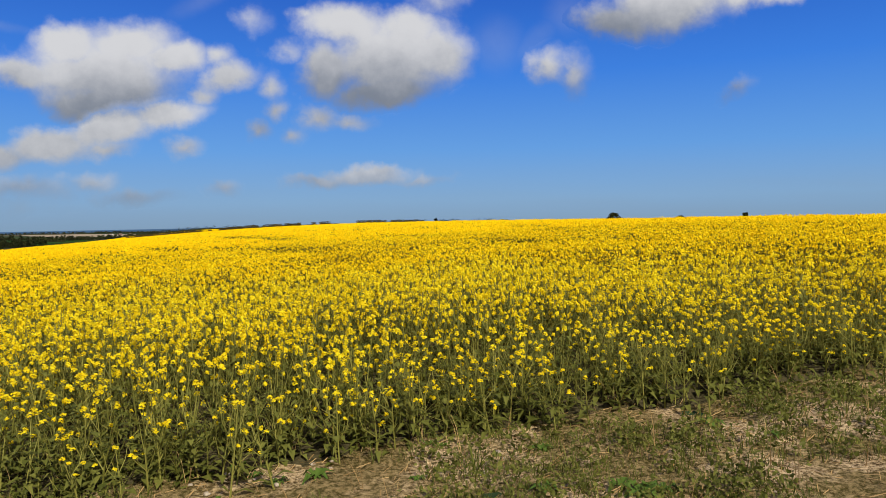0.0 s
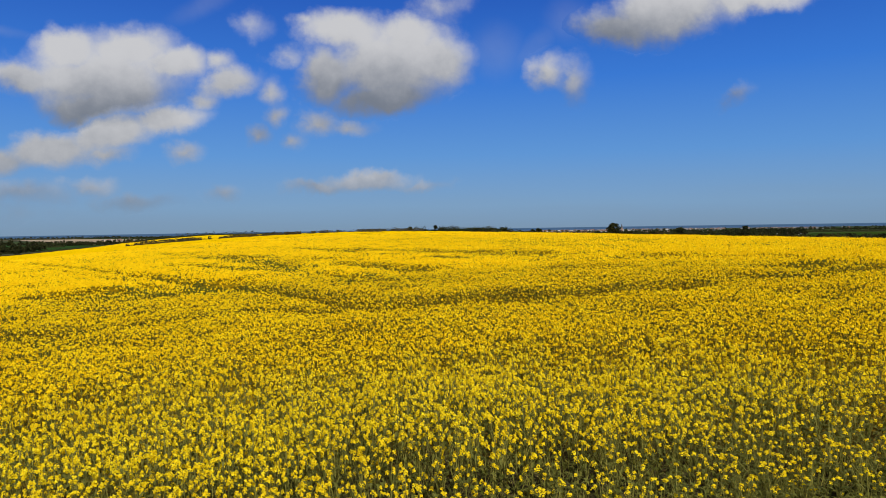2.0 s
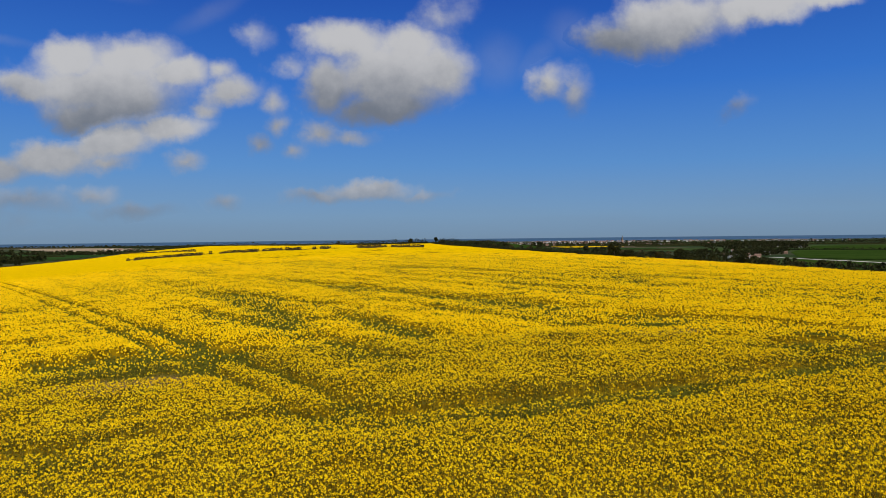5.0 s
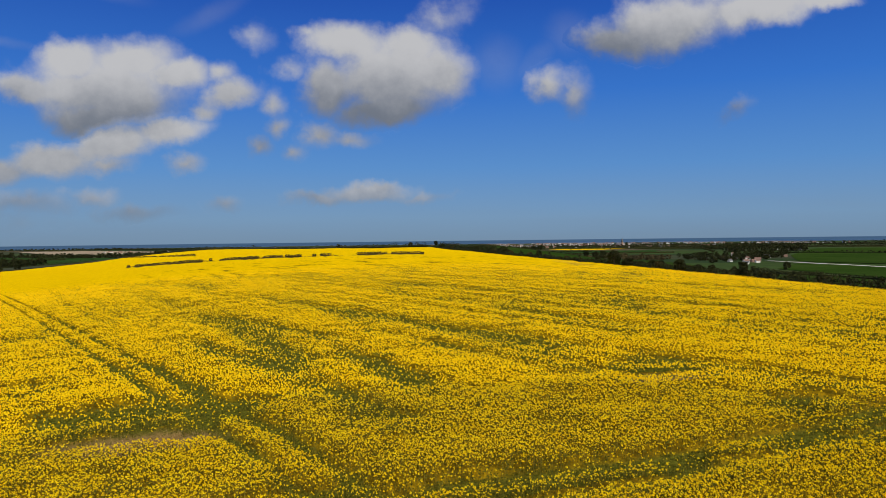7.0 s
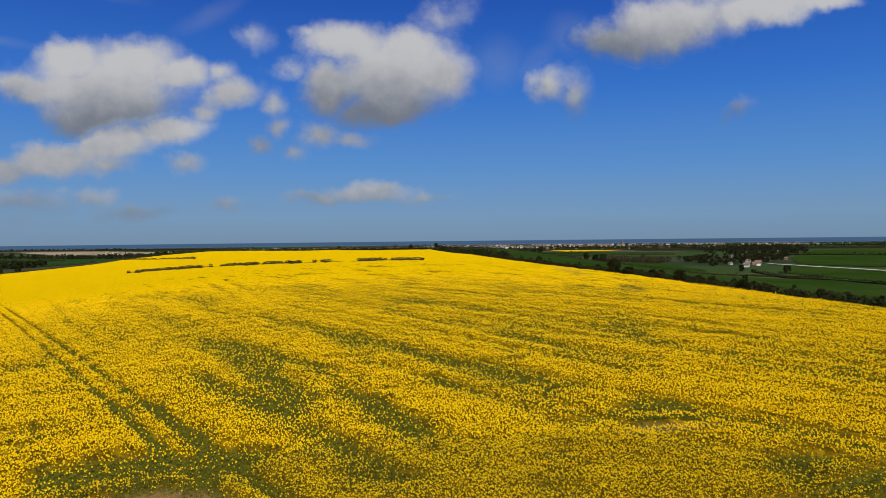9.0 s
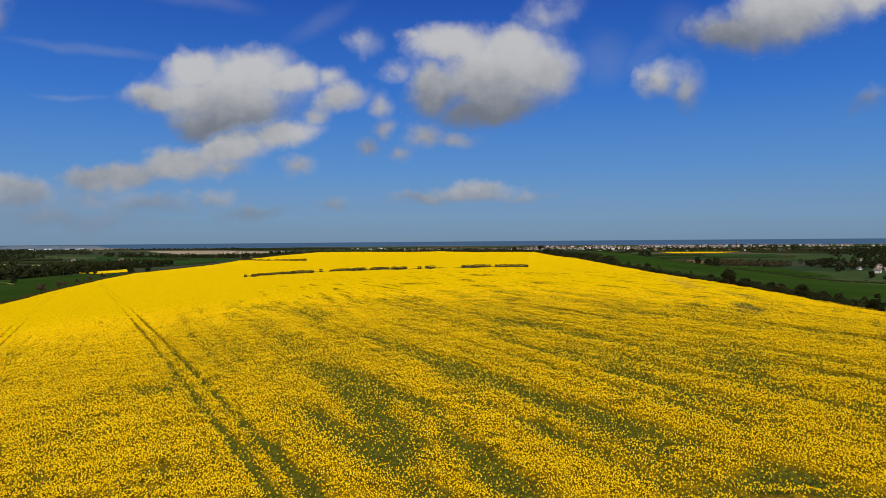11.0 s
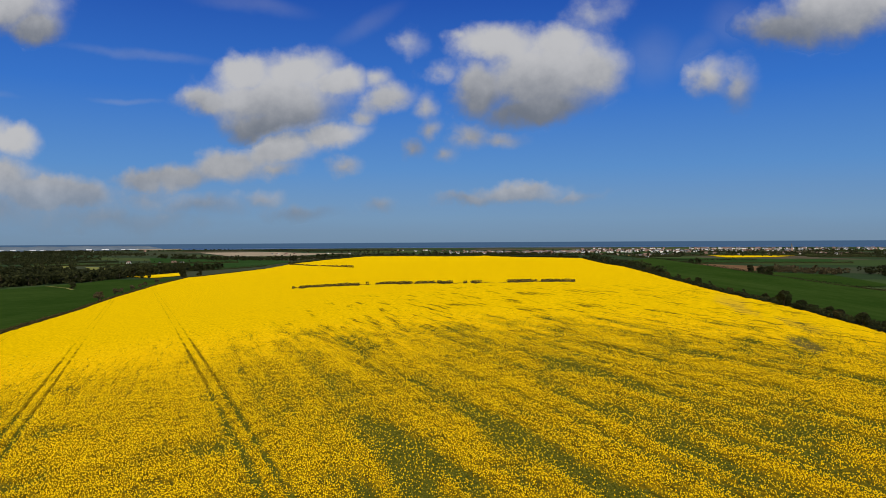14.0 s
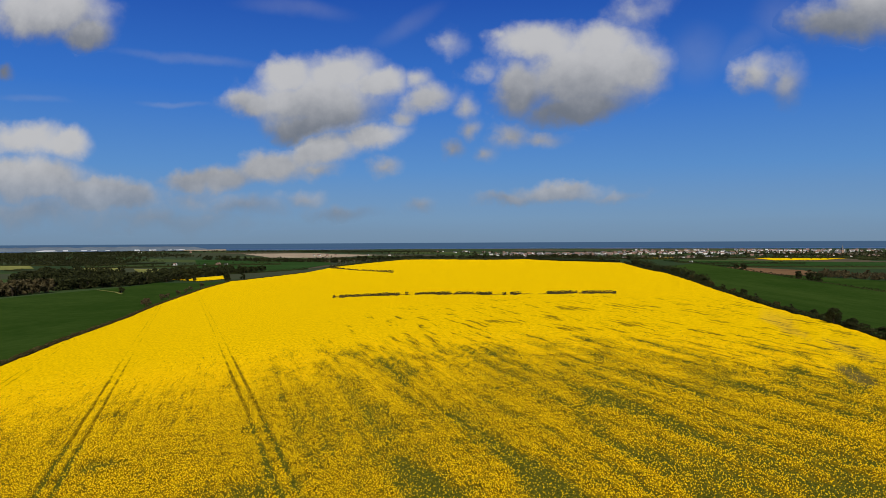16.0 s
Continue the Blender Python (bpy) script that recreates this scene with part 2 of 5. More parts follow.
def inside(x, y):
    x, y = np.asarray(x, float), np.asarray(y, float)
    hit = np.zeros(x.shape, bool)
    for (ax, ay), (bx, by) in zip(FIELD, FIELD[1:] + FIELD[:1]):
        if ay != by:
            hit ^= ((ay > y) != (by > y)) & (x < (bx - ax) * (y - ay) / (by - ay) + ax)
    return hit


def field_gap(x, y):
    """Distance to the field's outline, outside it; 0 inside."""
    x, y = np.asarray(x, float), np.asarray(y, float)
    best = np.full(x.shape, 1e9)
    for (ax, ay), (bx, by) in zip(FIELD, FIELD[1:] + FIELD[:1]):
        ex, ey = bx - ax, by - ay
        t = np.clip(((x - ax) * ex + (y - ay) * ey) / (ex * ex + ey * ey), 0, 1)
        best = np.minimum(best, np.hypot(x - ax - t * ex, y - ay - t * ey))
    return np.where(inside(x, y), 0.0, best)


def ground_z(x, y):
    x, y = np.asarray(x, float), np.asarray(y, float)
    gap = field_gap(x, y)
    u, v = np.clip(x, -480, 160) / 100, np.clip(y, -60, 1120) / 300
    c = DOME
    dome = (c[0] + c[1] * u + c[2] * v + c[3] * u * u + c[4] * u * v + c[5] * v * v
            + c[6] * u ** 3 + c[7] * u * u * v + c[8] * u * v * v + c[9] * v ** 3
            + c[10] * u ** 4 + c[11] * u ** 3 * v + c[12] * u * u * v * v + c[13] * u * v ** 3 + c[14] * v ** 4)
    dome = np.clip(dome, -30, 4)
    away = np.hypot(x, y)
    low = LOW + 5 * (ripple(x / 420 + 9, y / 420, 3) - 0.5) * step(0, 900, away) * (1 - step(2500, 3600, away))
    low = low + 10 * step(-700, -1700, x) * (1 - step(2600, 3600, away)) * step(600, 1400, away)
    near = away < 60
    s = step(8, 240, gap)
    return np.where(near & (y < 60), dome - 0.0 * gap, dome * (1 - s) + low * s)


def sheet(name, xs, ys, zs, material, loop=False):
    """A grid of points, rows by columns, as one mesh."""
    r, c = xs.shape
    verts = np.stack([xs, ys, zs], -1).reshape(-1, 3)
    i = np.arange(r * c).reshape(r, c)
    if loop:
        i = np.concatenate([i, i[:, :1]], 1)
    quads = np.stack([i[:-1, :-1], i[:-1, 1:], i[1:, 1:], i[1:, :-1]], -1).reshape(-1, 4)
    return solid(name, verts, quads, [material])


def solid(name, verts, faces, materials, index=None, smooth=True):
    """A mesh object from arrays of points and of faces with the same number of corners."""
    mesh = bpy.data.meshes.new(name)
    verts, faces = np.asarray(verts, np.float32), np.asarray(faces, np.int32)
    k = faces.shape[1]
    mesh.vertices.add(len(verts))
    mesh.vertices.foreach_set("co", verts.ravel())
    mesh.loops.add(faces.size)
    mesh.loops.foreach_set("vertex_index", faces.ravel())
    mesh.polygons.add(len(faces))
    mesh.polygons.foreach_set("loop_start", np.arange(0, faces.size, k, dtype=np.int32))
    mesh.polygons.foreach_set("loop_total", np.full(len(faces), k, np.int32))
    if index is not None:
        mesh.polygons.foreach_set("material_index", np.asarray(index, np.int32))
    mesh.polygons.foreach_set("use_smooth", np.full(len(faces), smooth, bool))
    for m in materials:
        mesh.materials.append(m)
    mesh.update(calc_edges=True)
    mesh.validate()
    return new(name, mesh)


# ---- materials ----
def material(name, rough=0.8, spec=0.2):
    m = bpy.data.materials.new(name)
    m.use_nodes = True
    m.node_tree.nodes.clear()
    n = Nodes(m.node_tree)
    bsdf = n.add("BsdfPrincipled")
    bsdf.inputs["Roughness"].default_value = rough
    bsdf.inputs["Specular IOR Level"].default_value = spec
    out = n.add("OutputMaterial")
    n.link(bsdf.outputs[0], out.inputs[0])
    return m, n, bsdf, out


def rgb(r, g, b):
    return (r, g, b, 1.0)


def plain(name, dark, light, scale=6.0, rough=0.8, bump=0.0, spec=0.2, fine=5.0):
    """Two tones mixed by noise at two scales, in metres."""
    m, n, bsdf, out = material(name, rough, spec)
    where = n.add("NewGeometry").outputs["Position"]
    wide = n.noise(where, 1.0 / scale, 4.0, 0.6)
    tight = n.noise(where, fine / scale, 4.0, 0.65)
    fac = n.math("ADD", n.math("MULTIPLY", wide.outputs["Fac"], 0.6), n.math("MULTIPLY", tight.outputs["Fac"], 0.4))
    n.link(n.mix(n.ramp(fac, 0.32, 0.68), dark, light), bsdf.inputs["Base Color"])
    if bump:
        b = n.add("Bump")
        b.inputs["Strength"].default_value = 0.6
        b.inputs["Distance"].default_value = bump
        n.link(tight.outputs["Fac"], b.inputs["Height"])
        n.link(b.outputs[0], bsdf.inputs["Normal"])
    return m


def leafy(name, dark, light, rough=0.55, through=0.3, glow=None):
    """Thin leaves or petals: tone differs from piece to piece, and light comes through."""
    m, n, bsdf, out = material(name, rough, 0.08)
    geo = n.add("NewGeometry")
    tone = n.mix(geo.outputs["Random Per Island"], dark, light)
    patch = n.noise(geo.outputs["Position"], 0.9, 2.0).outputs["Fac"]
    tone = n.mix(n.ramp(patch, 0.3, 0.7, 0.0, 0.35), tone, n.mix(0.5, dark, light, "MULTIPLY"))
    tone = n.mix(1.0, tone, rgb(1, 1, 1), "MULTIPLY")
    n.link(tone, bsdf.inputs["Base Color"])
    thin = n.add("BsdfTranslucent")
    n.link(tone, thin.inputs[0])
    both = n.add("MixShader")
    both.inputs[0].default_value = through
    n.link(bsdf.outputs[0], both.inputs[1])
    n.link(thin.outputs[0], both.inputs[2])
    n.link(both.outputs[0], out.inputs[0])
    return m


PETAL = leafy("petal_yellow", rgb(0.82, 0.60, 0.005), rgb(0.98, 0.82, 0.026), 0.9, 0.4)
BUD = leafy("bud_green_yellow", rgb(0.50, 0.50, 0.03), rgb(0.75, 0.68, 0.05), 0.6, 0.2)
LEAF = leafy("rape_leaf", rgb(0.070, 0.080, 0.013), rgb(0.205, 0.205, 0.042), 0.55, 0.3)
STEM = leafy("rape_stem", rgb(0.105, 0.105, 0.016), rgb(0.36, 0.33, 0.075), 0.6, 0.2)
GREEN_TOP = leafy("green_tops", rgb(0.060, 0.070, 0.010), rgb(0.20, 0.185, 0.020), 0.9, 0.25)
STRAW = leafy("dry_straw", rgb(0.22, 0.13, 0.045), rgb(0.50, 0.33, 0.14), 0.8, 0.1)
GRASS = leafy("grass", rgb(0.045, 0.058, 0.009), rgb(0.17, 0.175, 0.034), 0.45, 0.0)

DRILL_N, DRILL_D = (0.8173, 0.5762), (-0.5762, 0.8173)     # across and along the drilled rows
TRAM, TRAM_GAP, TRACK = 9.3, 24.0, 0.90                    # first tramline, their spacing, half the wheel track


def rows_of(x, y):
    return DRILL_N[0] * x + DRILL_N[1] * y, DRILL_D[0] * x + DRILL_D[1] * y


def near_edge(x):
    return 5.75 + 0.34 * x


def headland(x, y):
    """Signed distance beyond the wheel track that runs along the near edge."""
    return (y - 20.05 - 0.24 * x - 0.010 * np.maximum(x, 0) ** 2 + 0.16 * np.minimum(x + 4, 0)) / 1.03


# thin stripes of crop: across and along the rows where each begins and ends, half width, how thin
THIN = [
    (17.4, 40, 21.0, 68, 1.5, 0.85), (21.0, 68, 26.2, 130, 1.3, 0.75), (26.2, 130, 33.6, 240, 1.3, 0.5), (31.2, 33, 35.4, 98, 1.5, 0.9),
    (31.3, 92, 32.6, 116, 1.0, 0.7), (35.3, 110, 43.2, 200, 1.2, 0.55), (53.5, 42, 57.0, 64, 2.2, 0.8), (57.0, 64, 61.0, 145, 1.7, 0.85),
    (12.9, 80, 15.0, 125, 1.0, 0.6), (15.0, 125, 22.5, 206, 0.9, 0.4), (22.0, 76, 23.6, 50, 1.2, 0.85), (15.2, 25, 15.4, 58, 1.2, 0.85),
    (19.4, 28, 20.9, 42, 1.1, 0.8), (105.0, 122, 112.5, 202, 1.6, 0.75), (110.5, 200, 110.6, 240, 1.4, 0.7),
]
THIN_EAST = [
    (126.0, 132, 136.0, 168, 1.8, 0.7), (70.0, 55, 74.0, 110, 1.4, 0.6), (82.0, 70, 88.0, 150, 1.5, 0.65), (95.0, 90, 99.0, 170, 1.4, 0.6),
    (119.0, 120, 124.0, 190, 1.5, 0.65), (43.0, 34, 46.0, 60, 1.2, 0.6), (26.5, 26, 27.6, 46, 1.0, 0.6), (47.5, 80, 52.0, 150, 1.0, 0.45),
    (140.0, 120, 150.0, 200, 1.8, 0.55), (38.5, 30, 40.5, 52, 0.9, 0.5), (66.0, 110, 71.0, 190, 1.2, 0.5), (76.0, 120, 84.0, 230, 1.3, 0.5),
]
# bare or thin patches: centre, half length, half width, slope, how thin, bare straw
PATCH = [
    (-13.2, 27.9, 3.5, 1.8, 0.10, 1.0, 1.0), (-15.2, 32.2, 4.6, 2.8, -0.1, 0.8, 0.0), (-10.5, 33.5, 2.4, 1.8, 0.0, 0.65, 0.0),
    (11.4, 39.5, 2.6, 1.8, 0.1, 0.8, 0.0), (11.2, 36.2, 2.6, 0.8, 0.1, 0.85, 0.8), (15.0, 30.0, 1.8, 1.2, 0.2, 0.75, 0.0),
    (0.4, 21.4, 2.0, 0.9, 0.1, 0.75, 0.0), (7.3, 22.8, 1.2, 0.8, 0.2, 0.7, 0.0), (12.4, 24.6, 1.6, 0.8, 0.3, 0.75, 0.0),
    (19.0, 74.0, 3.5, 2.5, 0.0, 0.6, 0.0), (-39.0, 64.0, 2.2, 2.6, 0.0, 0.6, 0.0), (-63.0, 72.0, 3.0, 2.2, 0.0, 0.6, 0.0),
]
MARGIN_PATCH = [
    (39.5, 225.0, 2.6, 34.0, 0.0, 0.75, 0.35), (36.5, 140.0, 2.4, 11.0, 0.0, 0.8, 0.5), (45.0, 176.0, 3.0, 20.0, 0.0, 0.5, 0.2), (-148.0, 172.0, 2.0, 5.0, 0.0, 0.6, 0.0),
    (-82.0, 96.0, 2.5, 3.0, 0.0, 0.45, 0.0), (-52.0, 53.0, 2.5, 1.8, 0.0, 0.5, 0.0), (-3.0, 29.5, 2.6, 1.2, 0.0, 0.45, 0.0), (-24.0, 40.0, 2.2, 1.4, 0.0, 0.45, 0.0),
]


def bloom(x, y, ruts=True):
    """How full the crop stands, 0 bare to 1 full; and how much straw lies bare."""
    x, y = np.asarray(x, float), np.asarray(y, float)
    s, t = rows_of(x, y)
    away = np.hypot(x, y)
    wob = (ripple(t / 9, s * 0 + 3, 5) - 0.5) * 0.5
    full = np.ones(x.shape)
    straw = np.zeros(x.shape)
    lean = s - 0.06 * t
    east = step(-5, 60, s)
    # long thin stripes along the rows, more of them up the slope to the east
    fine = ripple(lean / 1.5 + 40, t / 24, 11) * 0.6 + ripple(lean / 0.7, t / 8, 12) * 0.4
    full -= (0.22 + 0.36 * east) * step(0.60 - 0.10 * east, 0.86 - 0.10 * east, fine) * step(20, 40, away)
    broad = ripple(lean / 3.4 + 7, t / 30, 25) * 0.55 + ripple(lean / 1.1, t / 10, 26) * 0.45
    full -= 0.50 * step(0.50, 0.80, broad) * (0.15 + 0.85 * east) * step(18, 34, away)
    blot = ripple(x / 2.3, y / 2.3, 21) * 0.6 + ripple(x / 0.9, y / 0.9, 22) * 0.4
    full -= 0.40 * step(0.58, 0.85, blot)
    ragged = 0.35 + 0.6 * ripple(x / 1.7, y / 1.7, 31) + 0.6 * ripple(s / 0.8, t / 3.5, 32)
    for s0, t0, s1, t1, w, k in THIN + THIN_EAST:
        a, b = min(t0, t1), max(t0, t1)
        mid = s0 + (s1 - s0) * (t - t0) / (t1 - t0)
        d = np.exp(-(((s - mid - wob * 1.6) / w) ** 2)) * step(a - 4, a + 4, t) * (1 - step(b - 5, b + 5, t))
        full -= k * d * ragged * (1 - 0.42 * step(50, 95, away))
    past = headland(x, y)
    m = np.mod(s + wob * 0.6 - TRAM + TRAM_GAP / 2, TRAM_GAP) - TRAM_GAP / 2
    rut = np.exp(-(((np.abs(m) - TRACK) / (0.36 - 0.08 * step(45, 80, away))) ** 2)) * step(-1.0, 1.5, past)
    rut *= 0.55 + 0.65 * step(0.25, 0.6, ripple(t / 3.1, np.floor((s - TRAM) / 24 + 0.5), 41))
    rut *= 0.20 + 0.80 * (1 - step(14, 28, s))
    turn = np.exp(-(((np.abs(past) - TRACK) / 0.55) ** 2)) * step(-5, -1, x) * (0.45 + 0.75 * step(0.3, 0.6, ripple(x / 2.4, y / 2.4, 42)))
    inner = np.exp(-(((y - 23.3 - 0.47 * x) / 0.55) ** 2)) * step(-15, -11, x) * (1 - step(-5, -2, x)) * (0.4 + 0.6 * ripple(x / 1.6, y / 1.6, 43))
    full -= (1.15 if ruts else 0.0) * np.maximum(np.maximum(rut, turn * 1.1), inner)
    for cx, cy, a, b, slope, k, dry in PATCH + MARGIN_PATCH:
        px, py = x - cx, y - cy - slope * (x - cx)
        d = 1 - step(0.55, 1.25, np.hypot(px / a, py / b) + (ripple(x / 0.8, y / 0.8, 51) - 0.5) * 0.5)
        full -= k * d
        straw = np.maximum(straw, dry * d)
    return np.clip(full, 0, 1), straw


def lane(x, y):
    """1 along the tramlines and the headland track, 0 away from them."""
    s, t = rows_of(x, y)
    past = headland(x, y)
    m = np.mod(s - TRAM + TRAM_GAP / 2, TRAM_GAP) - TRAM_GAP / 2
    tram = np.exp(-((m / 1.5) ** 4)) * step(-1.0, 1.5, past) * (1 - step(12, 26, s))
    return np.maximum(tram, np.exp(-((past / 1.7) ** 4)) * step(-6, 0, x))


def crop_height(x, y):
    s, t = rows_of(x, y)
    front = step(-0.2, 3.0, y - near_edge(x))
    lump = 0.88 + 0.22 * ripple(x / 2.1, y / 2.1, 61) + 0.10 * ripple(x / 0.7, y / 0.7, 62)
    return 1.04 * lump * (0.62 + 0.38 * front)

# ---- ground and field ----
def ground_material():
    m, n, bsdf, out = material("ground_earth_and_grass", 1.0, 0.0)
    where = n.add("NewGeometry").outputs["Position"]
    cells = n.add("TexVoronoi", voronoi_dimensions="2D")
    warp = n.vec("ADD", where, n.vec("SCALE", n.noise(where, 0.004, 2.0).outputs["Color"], scale=160.0))
    n.link(n.vec("MULTIPLY", warp, (0.0034, 0.0060, 0)), cells.inputs["Vector"])
    cells.inputs["Scale"].default_value = 1.0
    pick = n.add("SeparateColor")
    n.link(cells.outputs["Color"], pick.inputs[0])
    land = n.add("ValToRGB")
    land.color_ramp.interpolation = "CONSTANT"
    n.link(pick.outputs[0], land.inputs[0])
    land.color_ramp.elements[0].color = rgb(0.030, 0.052, 0.022)
    land.color_ramp.elements[1].position = 0.3
    land.color_ramp.elements[1].color = rgb(0.045, 0.075, 0.022)
    for at, colour in ((0.52, rgb(0.055, 0.062, 0.035)), (0.68, rgb(0.040, 0.060, 0.030)), (0.80, rgb(0.11, 0.085, 0.055)), (0.9, rgb(0.07, 0.095, 0.03))):
        e = land.color_ramp.elements.new(at)
        e.color = colour
    mottle = n.noise(where, 0.05, 5.0, 0.65).outputs["Fac"]
    tone = n.mix(n.ramp(mottle, 0.3, 0.7, 0.0, 0.5), land.outputs[0], rgb(0.025, 0.040, 0.018))
    n.link(tone, bsdf.inputs["Base Color"])
    return m


def canopy_material():
    """The crop seen as a closed sheet: leaves and stalks below the heads, and the flowering top where it is far off."""
    m, n, bsdf, out = material("rape_canopy", 1.0, 0.0)
    where = n.add("NewGeometry").outputs["Position"]
    full = n.add("Attribute", attribute_name="bloom").outputs["Fac"]
    dry = n.add("Attribute", attribute_name="straw").outputs["Fac"]
    far = n.add("Attribute", attribute_name="flowering").outputs["Fac"]
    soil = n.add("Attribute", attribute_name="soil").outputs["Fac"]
    grain = n.noise(where, 4.2, 3.0, 0.8).outputs["Fac"]
    across = n.vec("DOT_PRODUCT", where, (DRILL_N[0], DRILL_N[1], 0))
    along_rows = n.vec("DOT_PRODUCT", where, (DRILL_D[0], DRILL_D[1], 0))
    lean = n.math("MULTIPLY_ADD", along_rows, -0.06, across)

    def rows_noise(a, b, detail):
        both = n.add("CombineXYZ")
        n.link(n.math("MULTIPLY", lean, a), both.inputs[0])
        n.link(n.math("MULTIPLY", along_rows, b), both.inputs[1])
        return n.noise(both.outputs[0], 1.0, detail, 0.62).outputs["Fac"]

    tuft = rows_noise(1.7, 0.42, 4.0)
    stripe = rows_noise(1.3, 0.03, 3.0)
    gaps = n.math("MULTIPLY", n.ramp(rows_noise(0.45, 0.045, 4.0), 0.53, 0.64), n.ramp(across, 5.0, 80.0, 0.1, 1.0))
    gaps = n.math("MULTIPLY", gaps, n.ramp(along_rows, 210.0, 300.0, 1.0, 0.12))
    m0 = n.math("FLOORED_MODULO", n.math("ADD", across, TRAM_GAP / 2 - TRAM), TRAM_GAP)
    off = n.math("ABSOLUTE", n.math("SUBTRACT", n.math("ABSOLUTE", n.math("SUBTRACT", m0, TRAM_GAP / 2)), TRACK))
    rut = n.math("MULTIPLY", n.math("MULTIPLY", n.ramp(off, 0.10, 0.42, 1.0, 0.0), n.ramp(n.noise(where, 0.22, 2.0).outputs["Fac"], 0.36, 0.58, 0.35, 1.0)), n.ramp(across, 14.0, 28.0, 0.8, 0.12))
    # leaf and stalk tones, with the shade between the heads worked in
    leaves = n.mix(n.ramp(grain, 0.35, 0.65), rgb(0.055, 0.060, 0.007), rgb(0.150, 0.145, 0.014))
    stalks = n.mix(n.ramp(tuft, 0.35, 0.65), rgb(0.125, 0.080, 0.005), rgb(0.36, 0.225, 0.006))
    under = n.mix(n.ramp(n.math("ADD", full, n.math("MULTIPLY_ADD", grain, 0.8, -0.4)), 0.25, 0.9), leaves, stalks)
    # dark soil tone with shade painted in, beneath the crop's front
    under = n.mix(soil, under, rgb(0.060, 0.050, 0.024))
    gold = n.mix(n.ramp(n.math("ADD", n.math("MULTIPLY", grain, 0.5), n.math("MULTIPLY", tuft, 0.5)), 0.36, 0.62), rgb(0.57, 0.34, 0.001), rgb(0.94, 0.62, 0.002))
    fac = n.math("ADD", far, n.math("MULTIPLY_ADD", grain, 0.9, -0.45))
    fac = n.math("ADD", fac, n.math("MULTIPLY_ADD", stripe, 0.6, -0.3))
    fac = n.math("SUBTRACT", fac, n.math("MULTIPLY", n.math("SUBTRACT", 1.0, full), 0.62))
    fac = n.math("SUBTRACT", fac, n.math("MULTIPLY", gaps, 0.80))
    fac = n.math("SUBTRACT", fac, n.math("MULTIPLY", rut, 0.66))
    tone = n.mix(n.ramp(fac, 0.10, 0.70), under, gold)
    tone = n.mix(n.math("MULTIPLY", dry, n.ramp(grain, 0.2, 0.6)), tone, rgb(0.27, 0.165, 0.060))
    n.link(tone, bsdf.inputs["Base Color"])
    b = n.add("Bump")
    b.inputs["Strength"].default_value = 0.8
    b.inputs["Distance"].default_value = 0.2
    n.link(n.math("ADD", grain, tuft), b.inputs["Height"])
    n.link(b.outputs[0], bsdf.inputs["Normal"])
    return m


def bearings(lo, hi, count, edge):
    """Azimuths over the whole circle, dense between lo and hi."""
    a = np.radians(np.linspace(lo, hi, count))
    b = np.radians(np.linspace(hi, lo + 360, edge + 2)[1:-1])
    return np.concatenate([a, b])


GROUND = ground_material()
az = bearings(-70, 50, 220, 80)
dist = np.concatenate([[0.01], np.geomspace(1.5, 60, 40), np.geomspace(66, 1500, 110), np.linspace(1540, SHORE, 44), [SHORE + 60, 4960]])
A, R = np.meshgrid(az, dist)
GX, GY = R * np.sin(A), R * np.cos(A)
wob = 260 * (ripple(np.degrees(A) / 9 + 50, A * 0, 71) - 0.5) * step(2500, SHORE, R)
GX, GY = (R + wob) * np.sin(A), (R + wob) * np.cos(A)
GZ = ground_z(GX, GY)
GZ[-2:] = LOW - 6
ground = tagged(sheet("ground", GX, GY, GZ, GROUND, loop=True), "lowland of fields and meadows falling away to the coast", "ground", kind="structure")

# the crop as a closed sheet: its understorey near by, its flowering top farther off
CANOPY = canopy_material()
az = np.concatenate([np.radians(np.linspace(-97, -56, 24)[:-1]), np.radians(np.linspace(-56, 40, 400)), np.radians(np.linspace(40, 62, 14)[1:])])
corners = list(zip(FIELD, FIELD[1:] + FIELD[:1]))
r_in, r_out = [], []
for a in az:
    dx, dy = math.sin(a), math.cos(a)
    cuts = []
    for (ax, ay), (bx, by) in corners:
        ex, ey = bx - ax, by - ay
        den = dx * ey - dy * ex
        if abs(den) > 1e-9:
            r, q = (ax * ey - ay * ex) / den, (ax * dy - ay * dx) / den
            if r > 0 and 0 <= q <= 1:
                cuts.append(r)
    cuts.sort()
    r_in.append(cuts[0] if len(cuts) > 1 else np.nan)
    r_out.append(cuts[-1] if len(cuts) > 1 else np.nan)
ok = ~np.isnan(np.array(r_in))
az, r_in, r_out = az[ok], np.array(r_in)[ok], np.array(r_out)[ok]
k = np.linspace(0, 1, 210)[:, None]
R = 1.0 / ((1 - k ** 0.8) / r_in + k ** 0.8 / r_out)
R = 0.55 * R + 0.45 * r_in * (r_out / r_in) ** k
R[-3], R[-2] = r_out - 1.6, r_out - 0.2
A = np.broadcast_to(az, R.shape)
X, Y = R * np.sin(A), R * np.cos(A)
full, straw = bloom(X, Y)
full = np.where(R > 110, bloom(X, Y, False)[0], full)
share = step(120, 230, R)
height = crop_height(X, Y) * (0.12 + 0.20 * step(6, 14, R) + 0.23 * step(14, 30, R) + 0.10 * step(30, 60, R) + 0.29 * share) * (0.6 + 0.4 * full)
height *= np.minimum(1, k * 60) * 0.999
Z = ground_z(X, Y) + np.maximum(height, 0.02)
